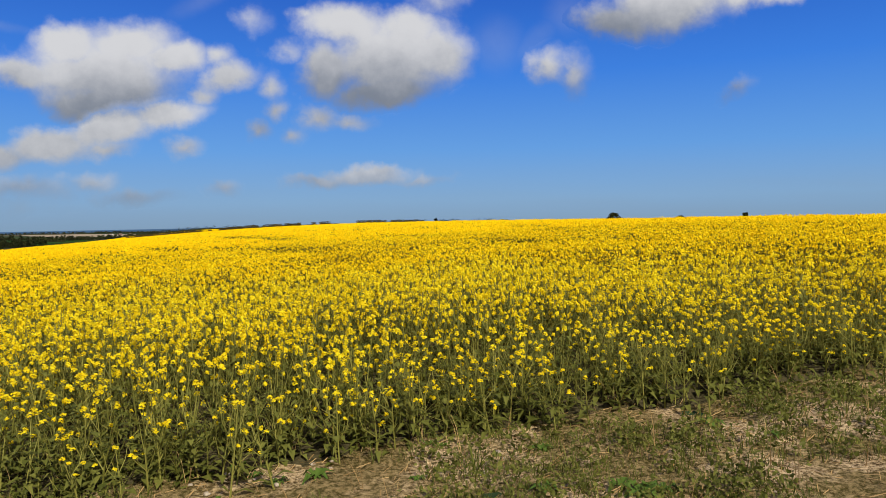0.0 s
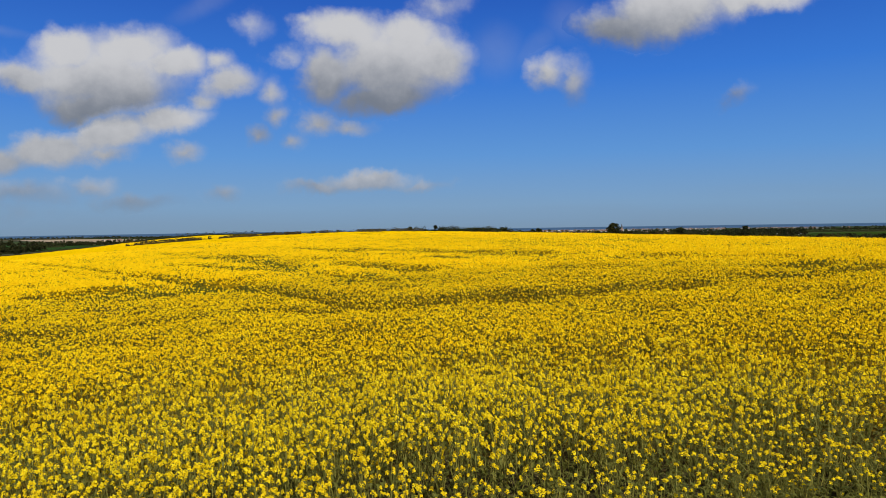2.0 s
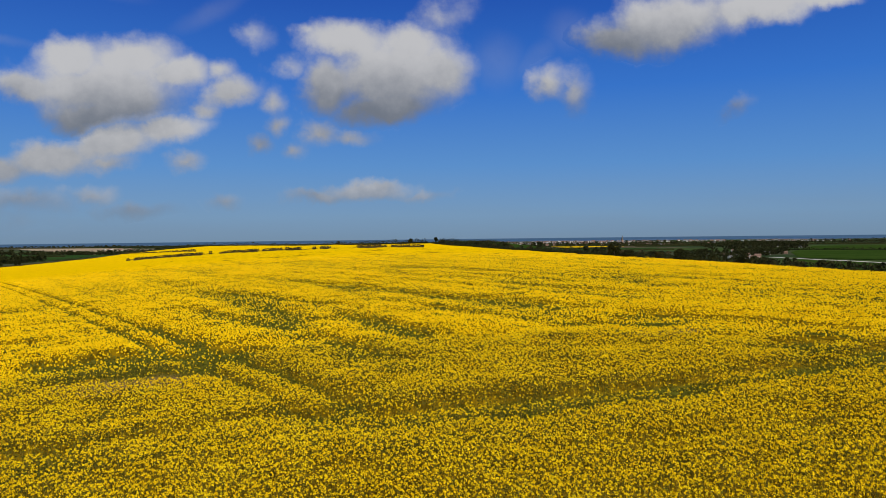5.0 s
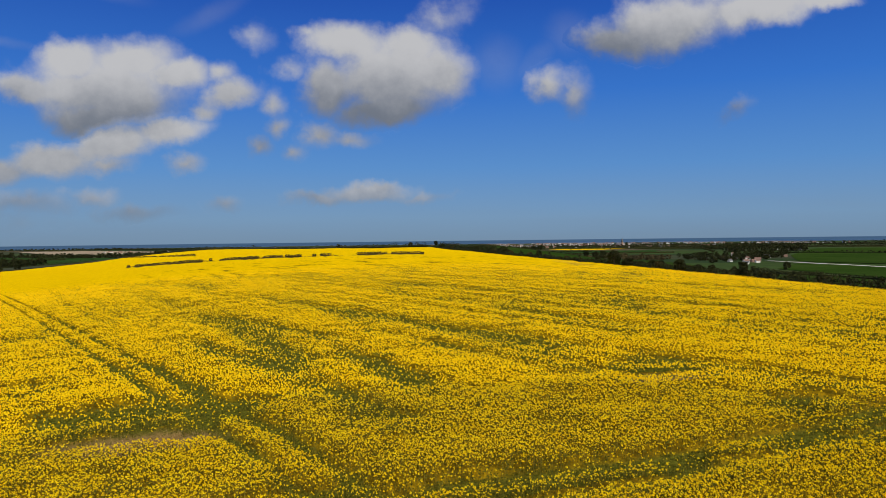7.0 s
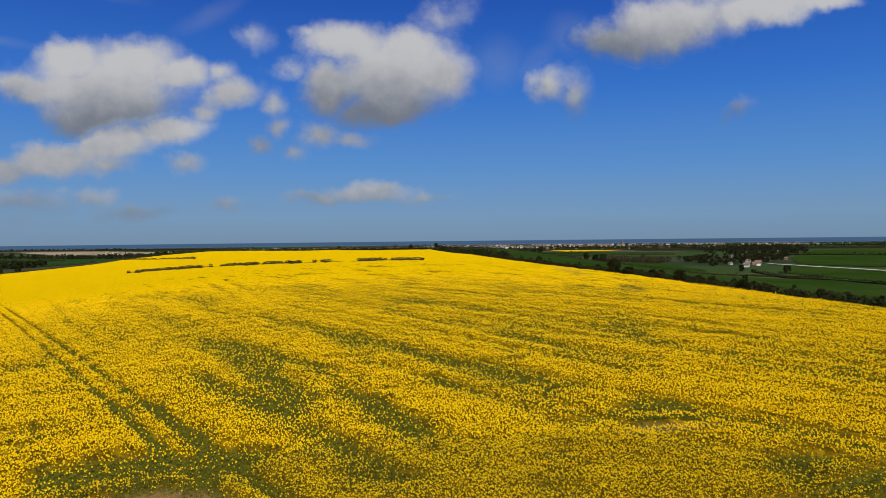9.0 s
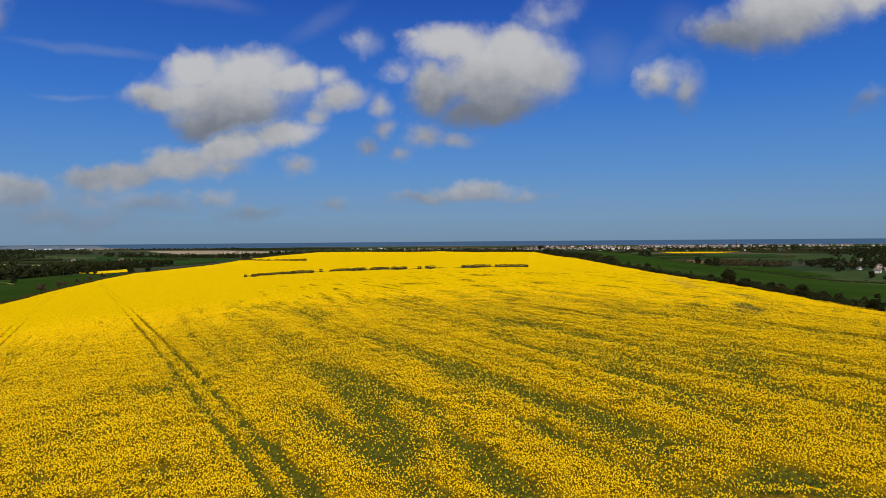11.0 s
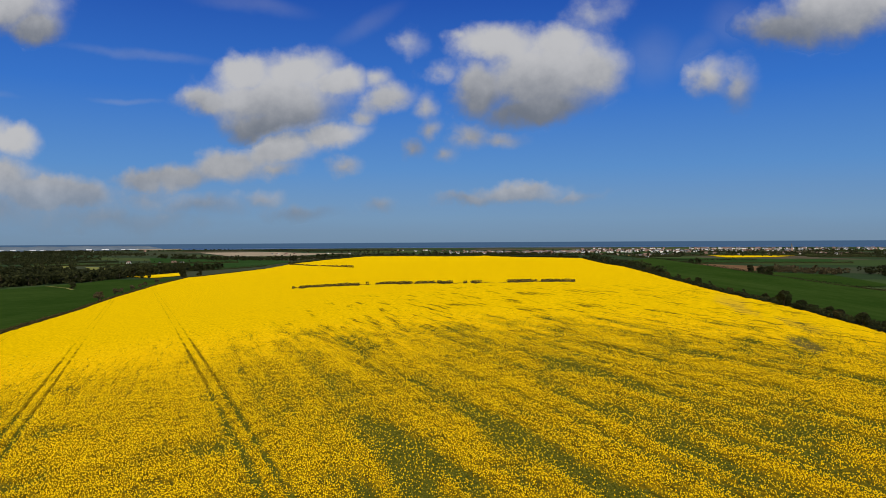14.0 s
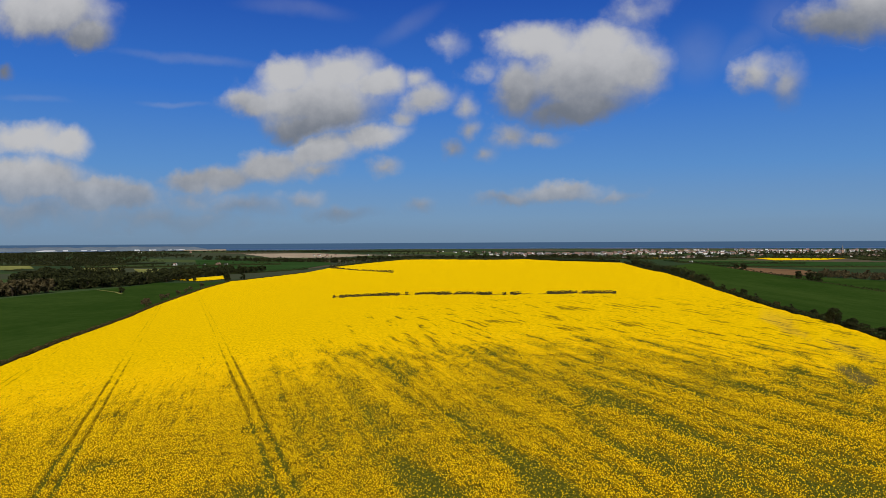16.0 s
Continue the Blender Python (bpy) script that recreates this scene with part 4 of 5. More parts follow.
# boundary hedges
right_side = [(68.0, 60), (67.0, 106), (64.0, 160), (62.0, 200), (60.0, 240), (51.5, 287), (43.5, 378), (35.5, 500), (25.5, 601), (12, 664), (-13, 830)]
hedgerow(right_side, 2.2, 2.4, 0.28, 22, 330, "ragged dark green hedge along the field boundary", TREE_LEAF, "boundary_hedge")
left_side = [(-141.5, 74), (-167.5, 151), (-197.5, 206), (-241.5, 295), (-283.5, 371), (-376.5, 559), (-431.5, 692), (-386.5, 790)]
hedgerow(left_side, 1.7, 2.2, 0.32, 15, 331, "low dark hedge along the field boundary", name="boundary_hedge")
hedgerow([(-19, 856), (-160, 1077), (-335, 1006), (-395, 876)], 4.5, 5.0, 0.8, 3.0, 332, "line of dark trees behind the yellow field", TREE_LEAF, "shelter_belt", ragged=0.9)

# bushes and trees in the right-hand boundary
GROUP_R = "trees and bushes along the field boundary"
forms = [
    tree(401, 5.2, 1.9, TREE_LEAF, "hedgerow_tree", "small dark green hedgerow tree in spring leaf", GROUP_R),
    tree(402, 6.4, 2.2, TREE_LEAF, "hedgerow_tree", "small dark green hedgerow tree in spring leaf", GROUP_R, 22, 110),
    tree(403, 3.4, 2.0, HEDGE_LEAF, "hedgerow_bush", "rounded olive-brown bush in the boundary hedge", GROUP_R, 16, 100, 0.18),
    tree(404, 4.2, 2.4, TREE_LEAF, "hedgerow_bush", "broad dark green bush in the boundary hedge", GROUP_R, 18, 100, 0.2),
]
# form, place along the boundary, height of the top above the datum
BUSHES = [(1, 57.5, 240, 3.7), (3, 60, 233, 0.9), (2, 61, 203, 0.9), (0, 62, 187, 1.9), (3, 64, 180, 0.2), (3, 64.5, 151, 2.3), (2, 66, 158, 0.6), (2, 66, 144, 0.6), (2, 68, 126, 0.7)]
FAR_BUSHES = [(3, 57, 282, 1.0), (2, 55, 300, 0.4), (3, 53, 330, 1.2), (0, 49, 352, 1.6), (2, 49, 371, 0.6), (3, 47, 402, 1.0), (2, 43, 436, 0.5), (0, 41, 455, 1.8), (3, 37, 478, 1.2),
              (2, 34, 508, 0.5), (3, 29, 545, 1.0), (0, 22, 590, 2.0), (3, 14, 640, 1.4), (2, 8, 690, 1.0), (1, -2, 760, 3.0)]
FAR_BUSHES = [(k, float(np.interp(by, [q[1] for q in right_side], [q[0] for q in right_side])) + 1.3, by, top) for k, bx, by, top in FAR_BUSHES]
b_rnd = np.random.default_rng(415)
for by in np.arange(112, 268, 8.5):                 # low bushes that close the hedge
    bx = float(np.interp(by, [q[1] for q in right_side], [q[0] for q in right_side])) + b_rnd.uniform(0.8, 3.0)
    FAR_BUSHES.append(((1, 3, 3, 0)[int(b_rnd.integers(0, 4))], bx, float(by), min(0.95, ground_at(bx, by) + b_rnd.uniform(2.8, 4.4))))
FORM_HEIGHT = (5.2, 6.4, 3.4, 4.2)
used = set()
for kind_i, bx, by, top in BUSHES + FAR_BUSHES:
    low = ground_at(bx, by) - 0.1
    m = pose(bx, by, low, 0, 0, (bx * 37 + by * 11) % 360) @ Matrix.Scale((top - low) / FORM_HEIGHT[kind_i], 4)
    if kind_i in used:
        copy_thing(forms[kind_i], m).matrix_basis = m
    else:
        forms[kind_i].matrix_basis = m
        used.add(kind_i)
# tree belt behind the far end of the boundary
hedgerow([(42, 470), (34, 590), (20, 668), (-4, 832)], 4.6, 6.0, 0.6, 7, 335, "belt of dark trees along the far boundary", TREE_LEAF, "tree_belt", ragged=0.9)
GROUP_L = "bushes along the lower field boundary"
brown = tree(411, 6.0, 2.6, BROWN_LEAF, "boundary_bush", "tall brown bush just coming into leaf", GROUP_L, 16, 70, 0.32)
m = pose(-288, 369, ground_at(-288, 369) - 0.1)
brown.matrix_basis = m
for bx, by, size in ((-295, 380, 0.7), (-322, 430, 0.8), (-330, 447, 0.7), (-345, 480, 0.75), (-360, 512, 0.7), (-379, 545, 0.7), (-398, 590, 0.9)):
    m = pose(bx, by, ground_at(bx, by) - 0.1, 0, 0, bx * 13 % 360) @ Matrix.Scale(size, 4)
    copy_thing(brown, m).matrix_basis = m
corner = tree(412, 9.0, 3.6, TREE_LEAF, "corner_tree", "dark spreading tree at the corner of the field", "trees at the field corner", 18, 70, 0.5)
first = True
for bx, by, size in ((-440, 700, 1.0), (-447, 712, 0.9), (-433, 722, 0.8), (-462, 735, 0.9), (-160, 1082, 0.7), (-40, 868, 0.8), (-9, 870, 0.7)):
    m = pose(bx, by, ground_at(bx, by) - 0.1, 0, 0, bx * 29 % 360) @ Matrix.Scale(size, 4)
    if first:
        corner.matrix_basis, first = m, False
    else:
        copy_thing(corner, m).matrix_basis = m

# meadow trees standing singly
meadow = tree(413, 7.5, 2.8, TREE_LEAF, "meadow_tree", "single dark green tree standing in a meadow", "single trees in the meadows", 16, 70, 0.45)
first = True
for bx, by, size in ((-430, 520, 0.75), (104, 770, 1.0), (98, 775, 0.8), (142, 706, 1.05), (149, 694, 1.0), (153, 683, 1.15), (-505, 735, 0.8), (-520, 742, 0.7), (300, 620, 1.0), (275, 655, 0.9)):
    m = pose(bx, by, ground_at(bx, by) - 0.1, 0, 0, by * 7 % 360) @ Matrix.Scale(size, 4)
    if first:
        meadow.matrix_basis, first = m, False
    else:
        copy_thing(meadow, m).matrix_basis = m


def far_tree(rnd, height, spread, clumps=9, each=14, card=0.9):
    b = Build()
    pts, hubs = crown_points(rnd, height, spread, clumps, each, 0.15)
    cards(b, pts, card, rnd, 0)
    tube(b, [(0, 0, -0.6), (0, 0, height * 0.6)], (height * 0.03, height * 0.012), 4, 1)
    for hub in hubs[:3]:
        tube(b, [(0, 0, height * 0.3), hub], (height * 0.012, height * 0.004), 3, 1)
    return b.arrays()


def wood(name, area, gap, height, leaf_material, seed, label):
    """Trees set at random over a quadrilateral, given by its corners."""
    rnd = np.random.default_rng(seed)
    a, b, c, d = [np.array(q, float) for q in area]
    size = abs(np.cross(c - a, d - b)) / 2
    count = max(6, int(size / (gap * gap)))
    u, v = rnd.random(count)[:, None], rnd.random(count)[:, None]
    p = (a * (1 - u) + b * u) * (1 - v) + (d * (1 - u) + c * u) * v
    far = a[1] > 1100
    kinds = [far_tree(rnd, 1.0, 0.40, 6 if far else 9, 8 if far else 11, 0.14 if far else 0.12) for i in range(5)]
    x, y = p[:, 0], p[:, 1]
    h = height * (0.6 + 0.55 * rnd.random(count))
    return scatter(name, kinds, x, y, ground_z(x, y), h, h * (0.9 + 0.3 * rnd.random(count)), [leaf_material, BARK], label, "wood")


wood("brown_wood", [(-545, 425), (-500, 470), (-520, 545), (-600, 520)], 6.0, 12, BROWN_LEAF, 501, "brown wood just coming into leaf below the meadow")
wood("dark_wood", [(-545, 560), (-520, 640), (-545, 800), (-640, 700)], 8.0, 12, TREE_LEAF, 502, "dark wood in the valley")
wood("dark_wood", [(-640, 800), (-560, 815), (-560, 1000), (-700, 960)], 9.0, 11, TREE_LEAF, 503, "dark wood in the valley")
wood("valley_wood", [(-880, 900), (-740, 690), (-640, 690), (-760, 930)], 11.0, 12, TREE_LEAF, 504, "belt of dark trees across the valley")
wood("hill_wood", [(-1400, 1150), (-1000, 1150), (-1150, 1500), (-1700, 1600)], 17.0, 8, TREE_LEAF, 505, "dark wood spread over a low hill")
wood("hill_wood", [(-2100, 1900), (-1300, 1500), (-1150, 1750), (-1950, 2300)], 23.0, 8, TREE_LEAF, 506, "dark wood spread over a low hill")
wood("tree_belt", [(-1080, 1600), (-640, 1500), (-640, 1540), (-1080, 1650)], 12.0, 12, TREE_LEAF, 507, "belt of dark trees behind the yellow field")
wood("tree_belt", [(-660, 1530), (-90, 1640), (-90, 1700), (-660, 1600)], 11.0, 13, TREE_LEAF, 508, "belt of dark trees behind the yellow field")
wood("scrub", [(203, 1001), (267, 886), (300, 930), (245, 1060)], 8.0, 7, BROWN_LEAF, 509, "brown scrub beside the ploughed land")

# dark trees, which also stand in for a cloud shadow over the village
wood("village_trees", [(280, 760), (430, 900), (560, 1150), (330, 1000)], 15.0, 8, TREE_LEAF, 511, "dark trees round the village houses")
wood("village_trees", [(450, 1150), (640, 1250), (900, 1800), (600, 1700)], 24.0, 11, TREE_LEAF, 512, "dark wood beyond the village")
wood("coast_trees", [(-600, 2350), (900, 2500), (950, 2900), (-700, 2800)], 46.0, 9, TREE_LEAF, 513, "scattered trees among the seaside houses")
wood("coast_trees", [(900, 2100), (1500, 2000), (1900, 2700), (1000, 2700)], 50.0, 10, TREE_LEAF, 514, "scattered trees on the coastal plain")
wood("coast_trees", [(-330, 1850), (950, 1900), (1000, 2350), (-430, 2250)], 38.0, 9, TREE_LEAF, 516, "scattered trees among the seaside houses")
wood("plain_trees", [(-2200, 2500), (-700, 2300), (-700, 2700), (-2400, 3100)], 52.0, 9, TREE_LEAF, 515, "scattered trees on the coastal plain")

# field hedges in the valley
for i, (line, high) in enumerate((([(40, 812), (63, 799), (96, 768), (133, 690), (162, 664), (192, 640), (250, 600), (300, 560)], 2.2), ([(284, 655), (270, 560), (285, 539), (298, 478), (305, 400)], 2.4),
                                  ([(-18, 1525), (80, 1466), (166, 1329), (300, 1300), (420, 1290)], 3.5), ([(40, 1160), (103, 1250), (180, 1420)], 3.0),
                                  ([(-640, 940), (-541, 975), (-480, 985)], 3.0), ([(-1020, 955), (-880, 965), (-780, 940), (-690, 915)], 3.5))):
    hedgerow(line, high, 2.6, 0.55, 3.5, 340 + i, "dark hedge between valley fields", TREE_LEAF, "valley_hedge", ragged=0.8)

line_rnd = np.random.default_rng(350)
for i in range(34):
    bearing, away = radians(line_rnd.uniform(-46, 34)), line_rnd.uniform(1150, 3300)
    cx, cy, turn, reach = away * math.sin(bearing), away * math.cos(bearing), line_rnd.normal(0, 0.35) - bearing, line_rnd.uniform(90, 320)
    ends = [(cx + math.cos(turn) * reach * q, cy + math.sin(turn) * reach * q) for q in (-1, -0.3, 0.4, 1)]
    if not inside(np.array([q[0] for q in ends]), np.array([q[1] for q in ends])).any():
        hedgerow(ends, line_rnd.uniform(3, 7), 6.0, 1.5, 1.2, 360 + i, "dark line of trees between fields on the plain", TREE_LEAF, "distant_hedge", ragged=1.0)

# ---- land in the distance ----
def drape(name, outline, mat, label, lift=0.5, category="field"):
    """A field laid over the ground inside an outline."""
    p = np.array(outline, float)
    c = p.mean(0)
    ring = along([tuple(q) for q in np.concatenate([p, p[:1]])], np.hypot(*np.diff(np.concatenate([p, p[:1]]), axis=0).T).sum() / 60.0)
    t = np.linspace(0.001, 1, 12)[:, None]
    X = c[0] + (ring[:, 0] - c[0]) * t
    Y = c[1] + (ring[:, 1] - c[1]) * t
    return tagged(sheet(name, X, Y, ground_z(X, Y) + lift, mat, loop=True), label, category, kind="structure")


def strip(name, near_line, far_line, mat, label, lift):
    """A field laid over the ground between two lines."""
    a, b = along(near_line, 4.0), along(far_line, 4.0)
    k = 120
    pick = np.linspace(0, 1, k)
    a = np.stack([np.interp(pick, np.linspace(0, 1, len(a)), a[:, i]) for i in (0, 1)], 1)
    b = np.stack([np.interp(pick, np.linspace(0, 1, len(b)), b[:, i]) for i in (0, 1)], 1)
    t = np.linspace(0, 1, 24)[:, None]
    X, Y = a[:, 0] * (1 - t) + b[:, 0] * t, a[:, 1] * (1 - t) + b[:, 1] * t
    return tagged(sheet(name, X, Y, ground_z(X, Y) + lift, mat), label, "field", kind="structure")


PASTURE = plain("pasture", rgb(0.018, 0.042, 0.006), rgb(0.034, 0.062, 0.011), 90.0, 1.0, spec=0.0, fine=14.0)
WHEAT = plain("young_wheat", rgb(0.018, 0.048, 0.010), rgb(0.030, 0.066, 0.018), 120.0, 1.0, spec=0.0, fine=14.0)
PLOUGH = plain("ploughed_soil", rgb(0.13, 0.072, 0.035), rgb(0.20, 0.12, 0.06), 40.0, 1.0, spec=0.0, fine=9.0)
STUBBLE = plain("pale_stubble", rgb(0.26, 0.20, 0.13), rgb(0.38, 0.31, 0.21), 80.0, 1.0, spec=0.0, fine=9.0)
MEADOW = plain("dry_meadow", rgb(0.12, 0.13, 0.03), rgb(0.22, 0.22, 0.07), 60.0, 1.0, spec=0.0, fine=9.0)
FAR_RAPE = plain("distant_rape", rgb(0.62, 0.40, 0.002), rgb(0.85, 0.60, 0.004), 60.0, 1.0, spec=0.0, fine=9.0)
CHALK = plain("chalk_track", rgb(0.45, 0.42, 0.36), rgb(0.62, 0.58, 0.50), 20.0, 1.0, spec=0.0)

strip("pasture_east", [(67.5, 50), (66.8, 106), (63.8, 160), (61.8, 200), (59.8, 239), (51.3, 286), (43.3, 377), (35.3, 499), (25.3, 600), (11, 700)], [(190, 30), (220, 100), (240, 180), (262, 260), (290, 380), (288, 520), (192, 636), (62, 796)], PASTURE, "dark green pasture falling away beside the crop", 0.6)
drape("wheat_east", [(30, 830), (64, 806), (134, 696), (195, 645), (260, 700), (265, 880), (203, 995), (150, 1090), (100, 1235), (30, 1180)], PASTURE, "green field of young corn in the valley", 0.45)
drape("ploughed_field", [(103, 1244), (166, 1329), (242, 1177), (245, 1060), (203, 1001), (158, 1091)], PLOUGH, "bare brown ploughed field in the valley", 0.6)
drape("wheat_field", [(-17, 1456), (66, 1651), (485, 1611), (386, 1290), (170, 1330), (100, 1260), (20, 1240)], WHEAT, "dark green field of young corn", 0.6)
drape("distant_rape_field", [(293, 1965), (378, 2029), (497, 1924), (399, 1767), (296, 1715)], FAR_RAPE, "small distant field of yellow rape", 0.8)
drape("distant_rape_field", [(14, 1951), (95, 2017), (94, 1842), (20, 1837)], FAR_RAPE, "small distant field of yellow rape", 0.8)
drape("stubble_field", [(-1314, 2194), (-1128, 2388), (-780, 2208), (-830, 1908), (-1006, 1831)], STUBBLE, "pale dry field on the coastal plain", 0.9)
drape("stubble_field", [(-2650, 3724), (-2487, 3955), (-2171, 3452), (-2285, 3259)], STUBBLE, "pale dry field on the coastal plain", 1.2)
drape("dry_meadow", [(-990, 1073), (-935, 1132), (-783, 947), (-886, 972)], MEADOW, "pale green meadow between the woods", 0.7)
drape("dry_meadow", [(-875, 1089), (-794, 1075), (-688, 924), (-782, 986)], MEADOW, "pale green meadow between the woods", 0.8)
drape("dry_meadow", [(-1241, 1152), (-1207, 1187), (-1045, 1040), (-1045, 969)], MEADOW, "pale green meadow between the woods", 0.7)
drape("lower_rape_field", [(-569, 776), (-544, 865), (-486, 778), (-497, 729)], FAR_RAPE, "corner of another yellow rape field", 0.7)
drape("wheat_west", [(-1097, 1600), (-770, 1629), (-619, 1391), (-541, 995), (-646, 955)], WHEAT, "wide dark green field of young corn", 0.7)
strip("pasture_west", [(-140, 60), (-168, 151), (-198, 206), (-242, 295), (-284, 371), (-377, 560), (-433, 692)], [(-360, 20), (-420, 150), (-440, 230), (-455, 320), (-462, 420), (-478, 540), (-530, 700)], PASTURE, "dark green pasture below the crop", 0.6)
drape("meadow_south_east", [(493, 1008), (792, 1518), (1003, 1610), (640, 900), (430, 691), (390, 780)], PASTURE, "green meadow rising beyond the village", 0.7)
drape("meadow_south_east", [(310, 480), (300, 640), (372, 740), (395, 600), (420, 430)], PASTURE, "green meadow beside the chalk track", 0.5)


def ribbon(name, points, wide, mat, label, lift=0.9):
    c = along(points, 6.0)
    d = np.gradient(c, axis=0)
    s = np.stack([-d[:, 1], d[:, 0]], 1)
    s /= np.linalg.norm(s, axis=1)[:, None]
    X = np.stack([c[:, 0] + s[:, 0] * wide / 2, c[:, 0] - s[:, 0] * wide / 2])
    Y = np.stack([c[:, 1] + s[:, 1] * wide / 2, c[:, 1] - s[:, 1] * wide / 2])
    return tagged(sheet(name, X, Y, ground_z(X, Y) + lift, mat), label, "track", kind="structure")


ribbon("chalk_track", [(366, 800), (372, 761), (376, 717), (385, 677), (392, 622), (402, 540)], 7.0, CHALK, "pale chalk track across the meadows")
ribbon("farm_track", [(-478, 545), (-440, 525), (-415, 502)], 3.0, MEADOW, "faint worn track over the pasture")

# the sea from the shore outwards
SEA = plain("sea_water", rgb(0.030, 0.075, 0.145), rgb(0.050, 0.100, 0.185), 400.0, 0.45, spec=0.3, fine=8.0)
az = np.radians(np.linspace(-75, 60, 160))
A, R = np.meshgrid(az, np.array([3950.0, 4300.0, 4650.0, 4980.0]))
tagged(sheet("sea", R * np.sin(A), R * np.cos(A), np.full(R.shape, LOW - 3.0), SEA), "open blue sea beyond the coastal plain", "water", kind="structure")
# a far headland across the bay, distance haze mixed into its blue-grey
HEAD = plain("hazy_headland", rgb(0.075, 0.10, 0.135), rgb(0.12, 0.15, 0.18), 300.0, 1.0, spec=0.0)
a = np.radians(np.linspace(-52, -33.6, 90))
top = LOW + 17 * step(-33.6, -34.6, np.degrees(a)) + 5 * ripple(np.degrees(a) * 1.3, a * 0, 91) + 3 * ripple(np.degrees(a) * 5, a * 0, 92)
r = np.array([4700.0, 4720.0, 4800.0, 4950.0])[:, None]
Z = np.stack([np.full(a.shape, LOW - 4), LOW + (top - LOW) * 0.75, top, top * 0 + LOW - 4])
tagged(sheet("headland", r * np.sin(a), r * np.cos(a), Z, HEAD), "hazy blue headland across the bay", "headland", kind="structure")

WHITE_FAR = plain("white_cliff_works", rgb(0.55, 0.56, 0.57), rgb(0.75, 0.75, 0.75), 60.0, 1.0, spec=0.0)
# ---- houses ----
WALL_WHITE = plain("white_render", rgb(0.52, 0.51, 0.48), rgb(0.78, 0.77, 0.74), 3.0, 0.9)
WALL_BRICK = plain("red_brick", rgb(0.22, 0.13, 0.095), rgb(0.36, 0.24, 0.18), 2.0, 0.9)
ROOF_TILE = plain("roof_tile", rgb(0.14, 0.085, 0.065), rgb(0.24, 0.15, 0.12), 2.0, 0.9)
ROOF_SLATE = plain("roof_slate", rgb(0.07, 0.07, 0.075), rgb(0.14, 0.14, 0.145), 2.0, 0.7)
PANE = plain("window_glass", rgb(0.02, 0.025, 0.03), rgb(0.06, 0.07, 0.08), 1.0, 0.15, spec=0.5)


def box(b, x0, x1, y0, y1, z0, z1, slot=0):
    v = [(x, y, z) for z in (z0, z1) for x, y in ((x0, y0), (x1, y0), (x1, y1), (x0, y1))]
    f = [(0, 2, 1), (0, 3, 2), (4, 5, 6), (4, 6, 7), (0, 1, 5), (0, 5, 4), (1, 2, 6), (1, 6, 5), (2, 3, 7), (2, 7, 6), (3, 0, 4), (3, 4, 7)]
    b.add(v, f, slot)


def house(wall, roof, long, deep, eaves, ridge, label):
    root = new("house")
    b = Build()
    l, d = long / 2, deep / 2
    v = [(-l, -d, -1), (l, -d, -1), (l, d, -1), (-l, d, -1), (-l, -d, eaves), (l, -d, eaves), (l, d, eaves), (-l, d, eaves), (-l, 0, ridge - 0.2), (l, 0, ridge - 0.2)]
    b.add(v, [(0, 1, 5), (0, 5, 4), (2, 3, 7), (2, 7, 6), (1, 2, 6), (1, 6, 5), (5, 6, 9), (3, 0, 4), (3, 4, 7), (7, 4, 8)], 0)
    part("wall", b, wall, root)
    b = Build()
    o, t = 0.4, 0.22
    for s in (-1, 1):
        w = [(-l - o, s * (d + o), eaves - 0.25), (l + o, s * (d + o), eaves - 0.25), (l + o, 0, ridge), (-l - o, 0, ridge)]
        u = [(x, y, z + t) for x, y, z in w]
        b.add(w + u, [(0, 1, 2), (0, 2, 3), (4, 6, 5), (4, 7, 6), (0, 4, 5), (0, 5, 1), (1, 5, 6), (1, 6, 2), (3, 7, 4), (3, 4, 0)], 0)
    part("roof", b, roof, root)
    b = Build()
    box(b, l * 0.6, l * 0.6 + 0.9, -0.45, 0.45, ridge - 0.8, ridge + 1.3)
    part("chimney", b, WALL_BRICK, root)
    for wx in (-0.55, 0.0, 0.55):
        for wz in ((1.0, 2.2), (3.4, 4.5)):
            if wz[1] < eaves:
                b = Build()
                box(b, wx * l * 1.3 - 0.6, wx * l * 1.3 + 0.6, -d - 0.03, -d + 0.03, *wz)
                part("window", b, PANE, root)
    return tagged(root, label, "house")


homes = [house(WALL_WHITE, ROOF_TILE, 11, 8, 4.9, 8.2, "white rendered house with a red tiled roof"),
         house(WALL_BRICK, ROOF_TILE, 13, 8, 5.0, 8.5, "red brick house with a red tiled roof"),
         house(WALL_WHITE, ROOF_SLATE, 15, 9, 5.0, 8.6, "long white house with a grey slate roof"),
         house(WALL_WHITE, ROOF_SLATE, 9, 8, 2.9, 6.4, "small white bungalow with a grey slate roof")]
placed = set()
rnd = np.random.default_rng(600)


def settle_house(i, hx, hy, size, group):
    m = pose(hx, hy, ground_at(hx, hy), 0, 0, rnd.uniform(-35, 35)) @ Matrix.Scale(size, 4)
    ob = homes[i]
    if i in placed:
        ob = copy_thing(homes[i], m)
    placed.add(i)
    ob.matrix_basis = m
    tagged(ob, group=group)


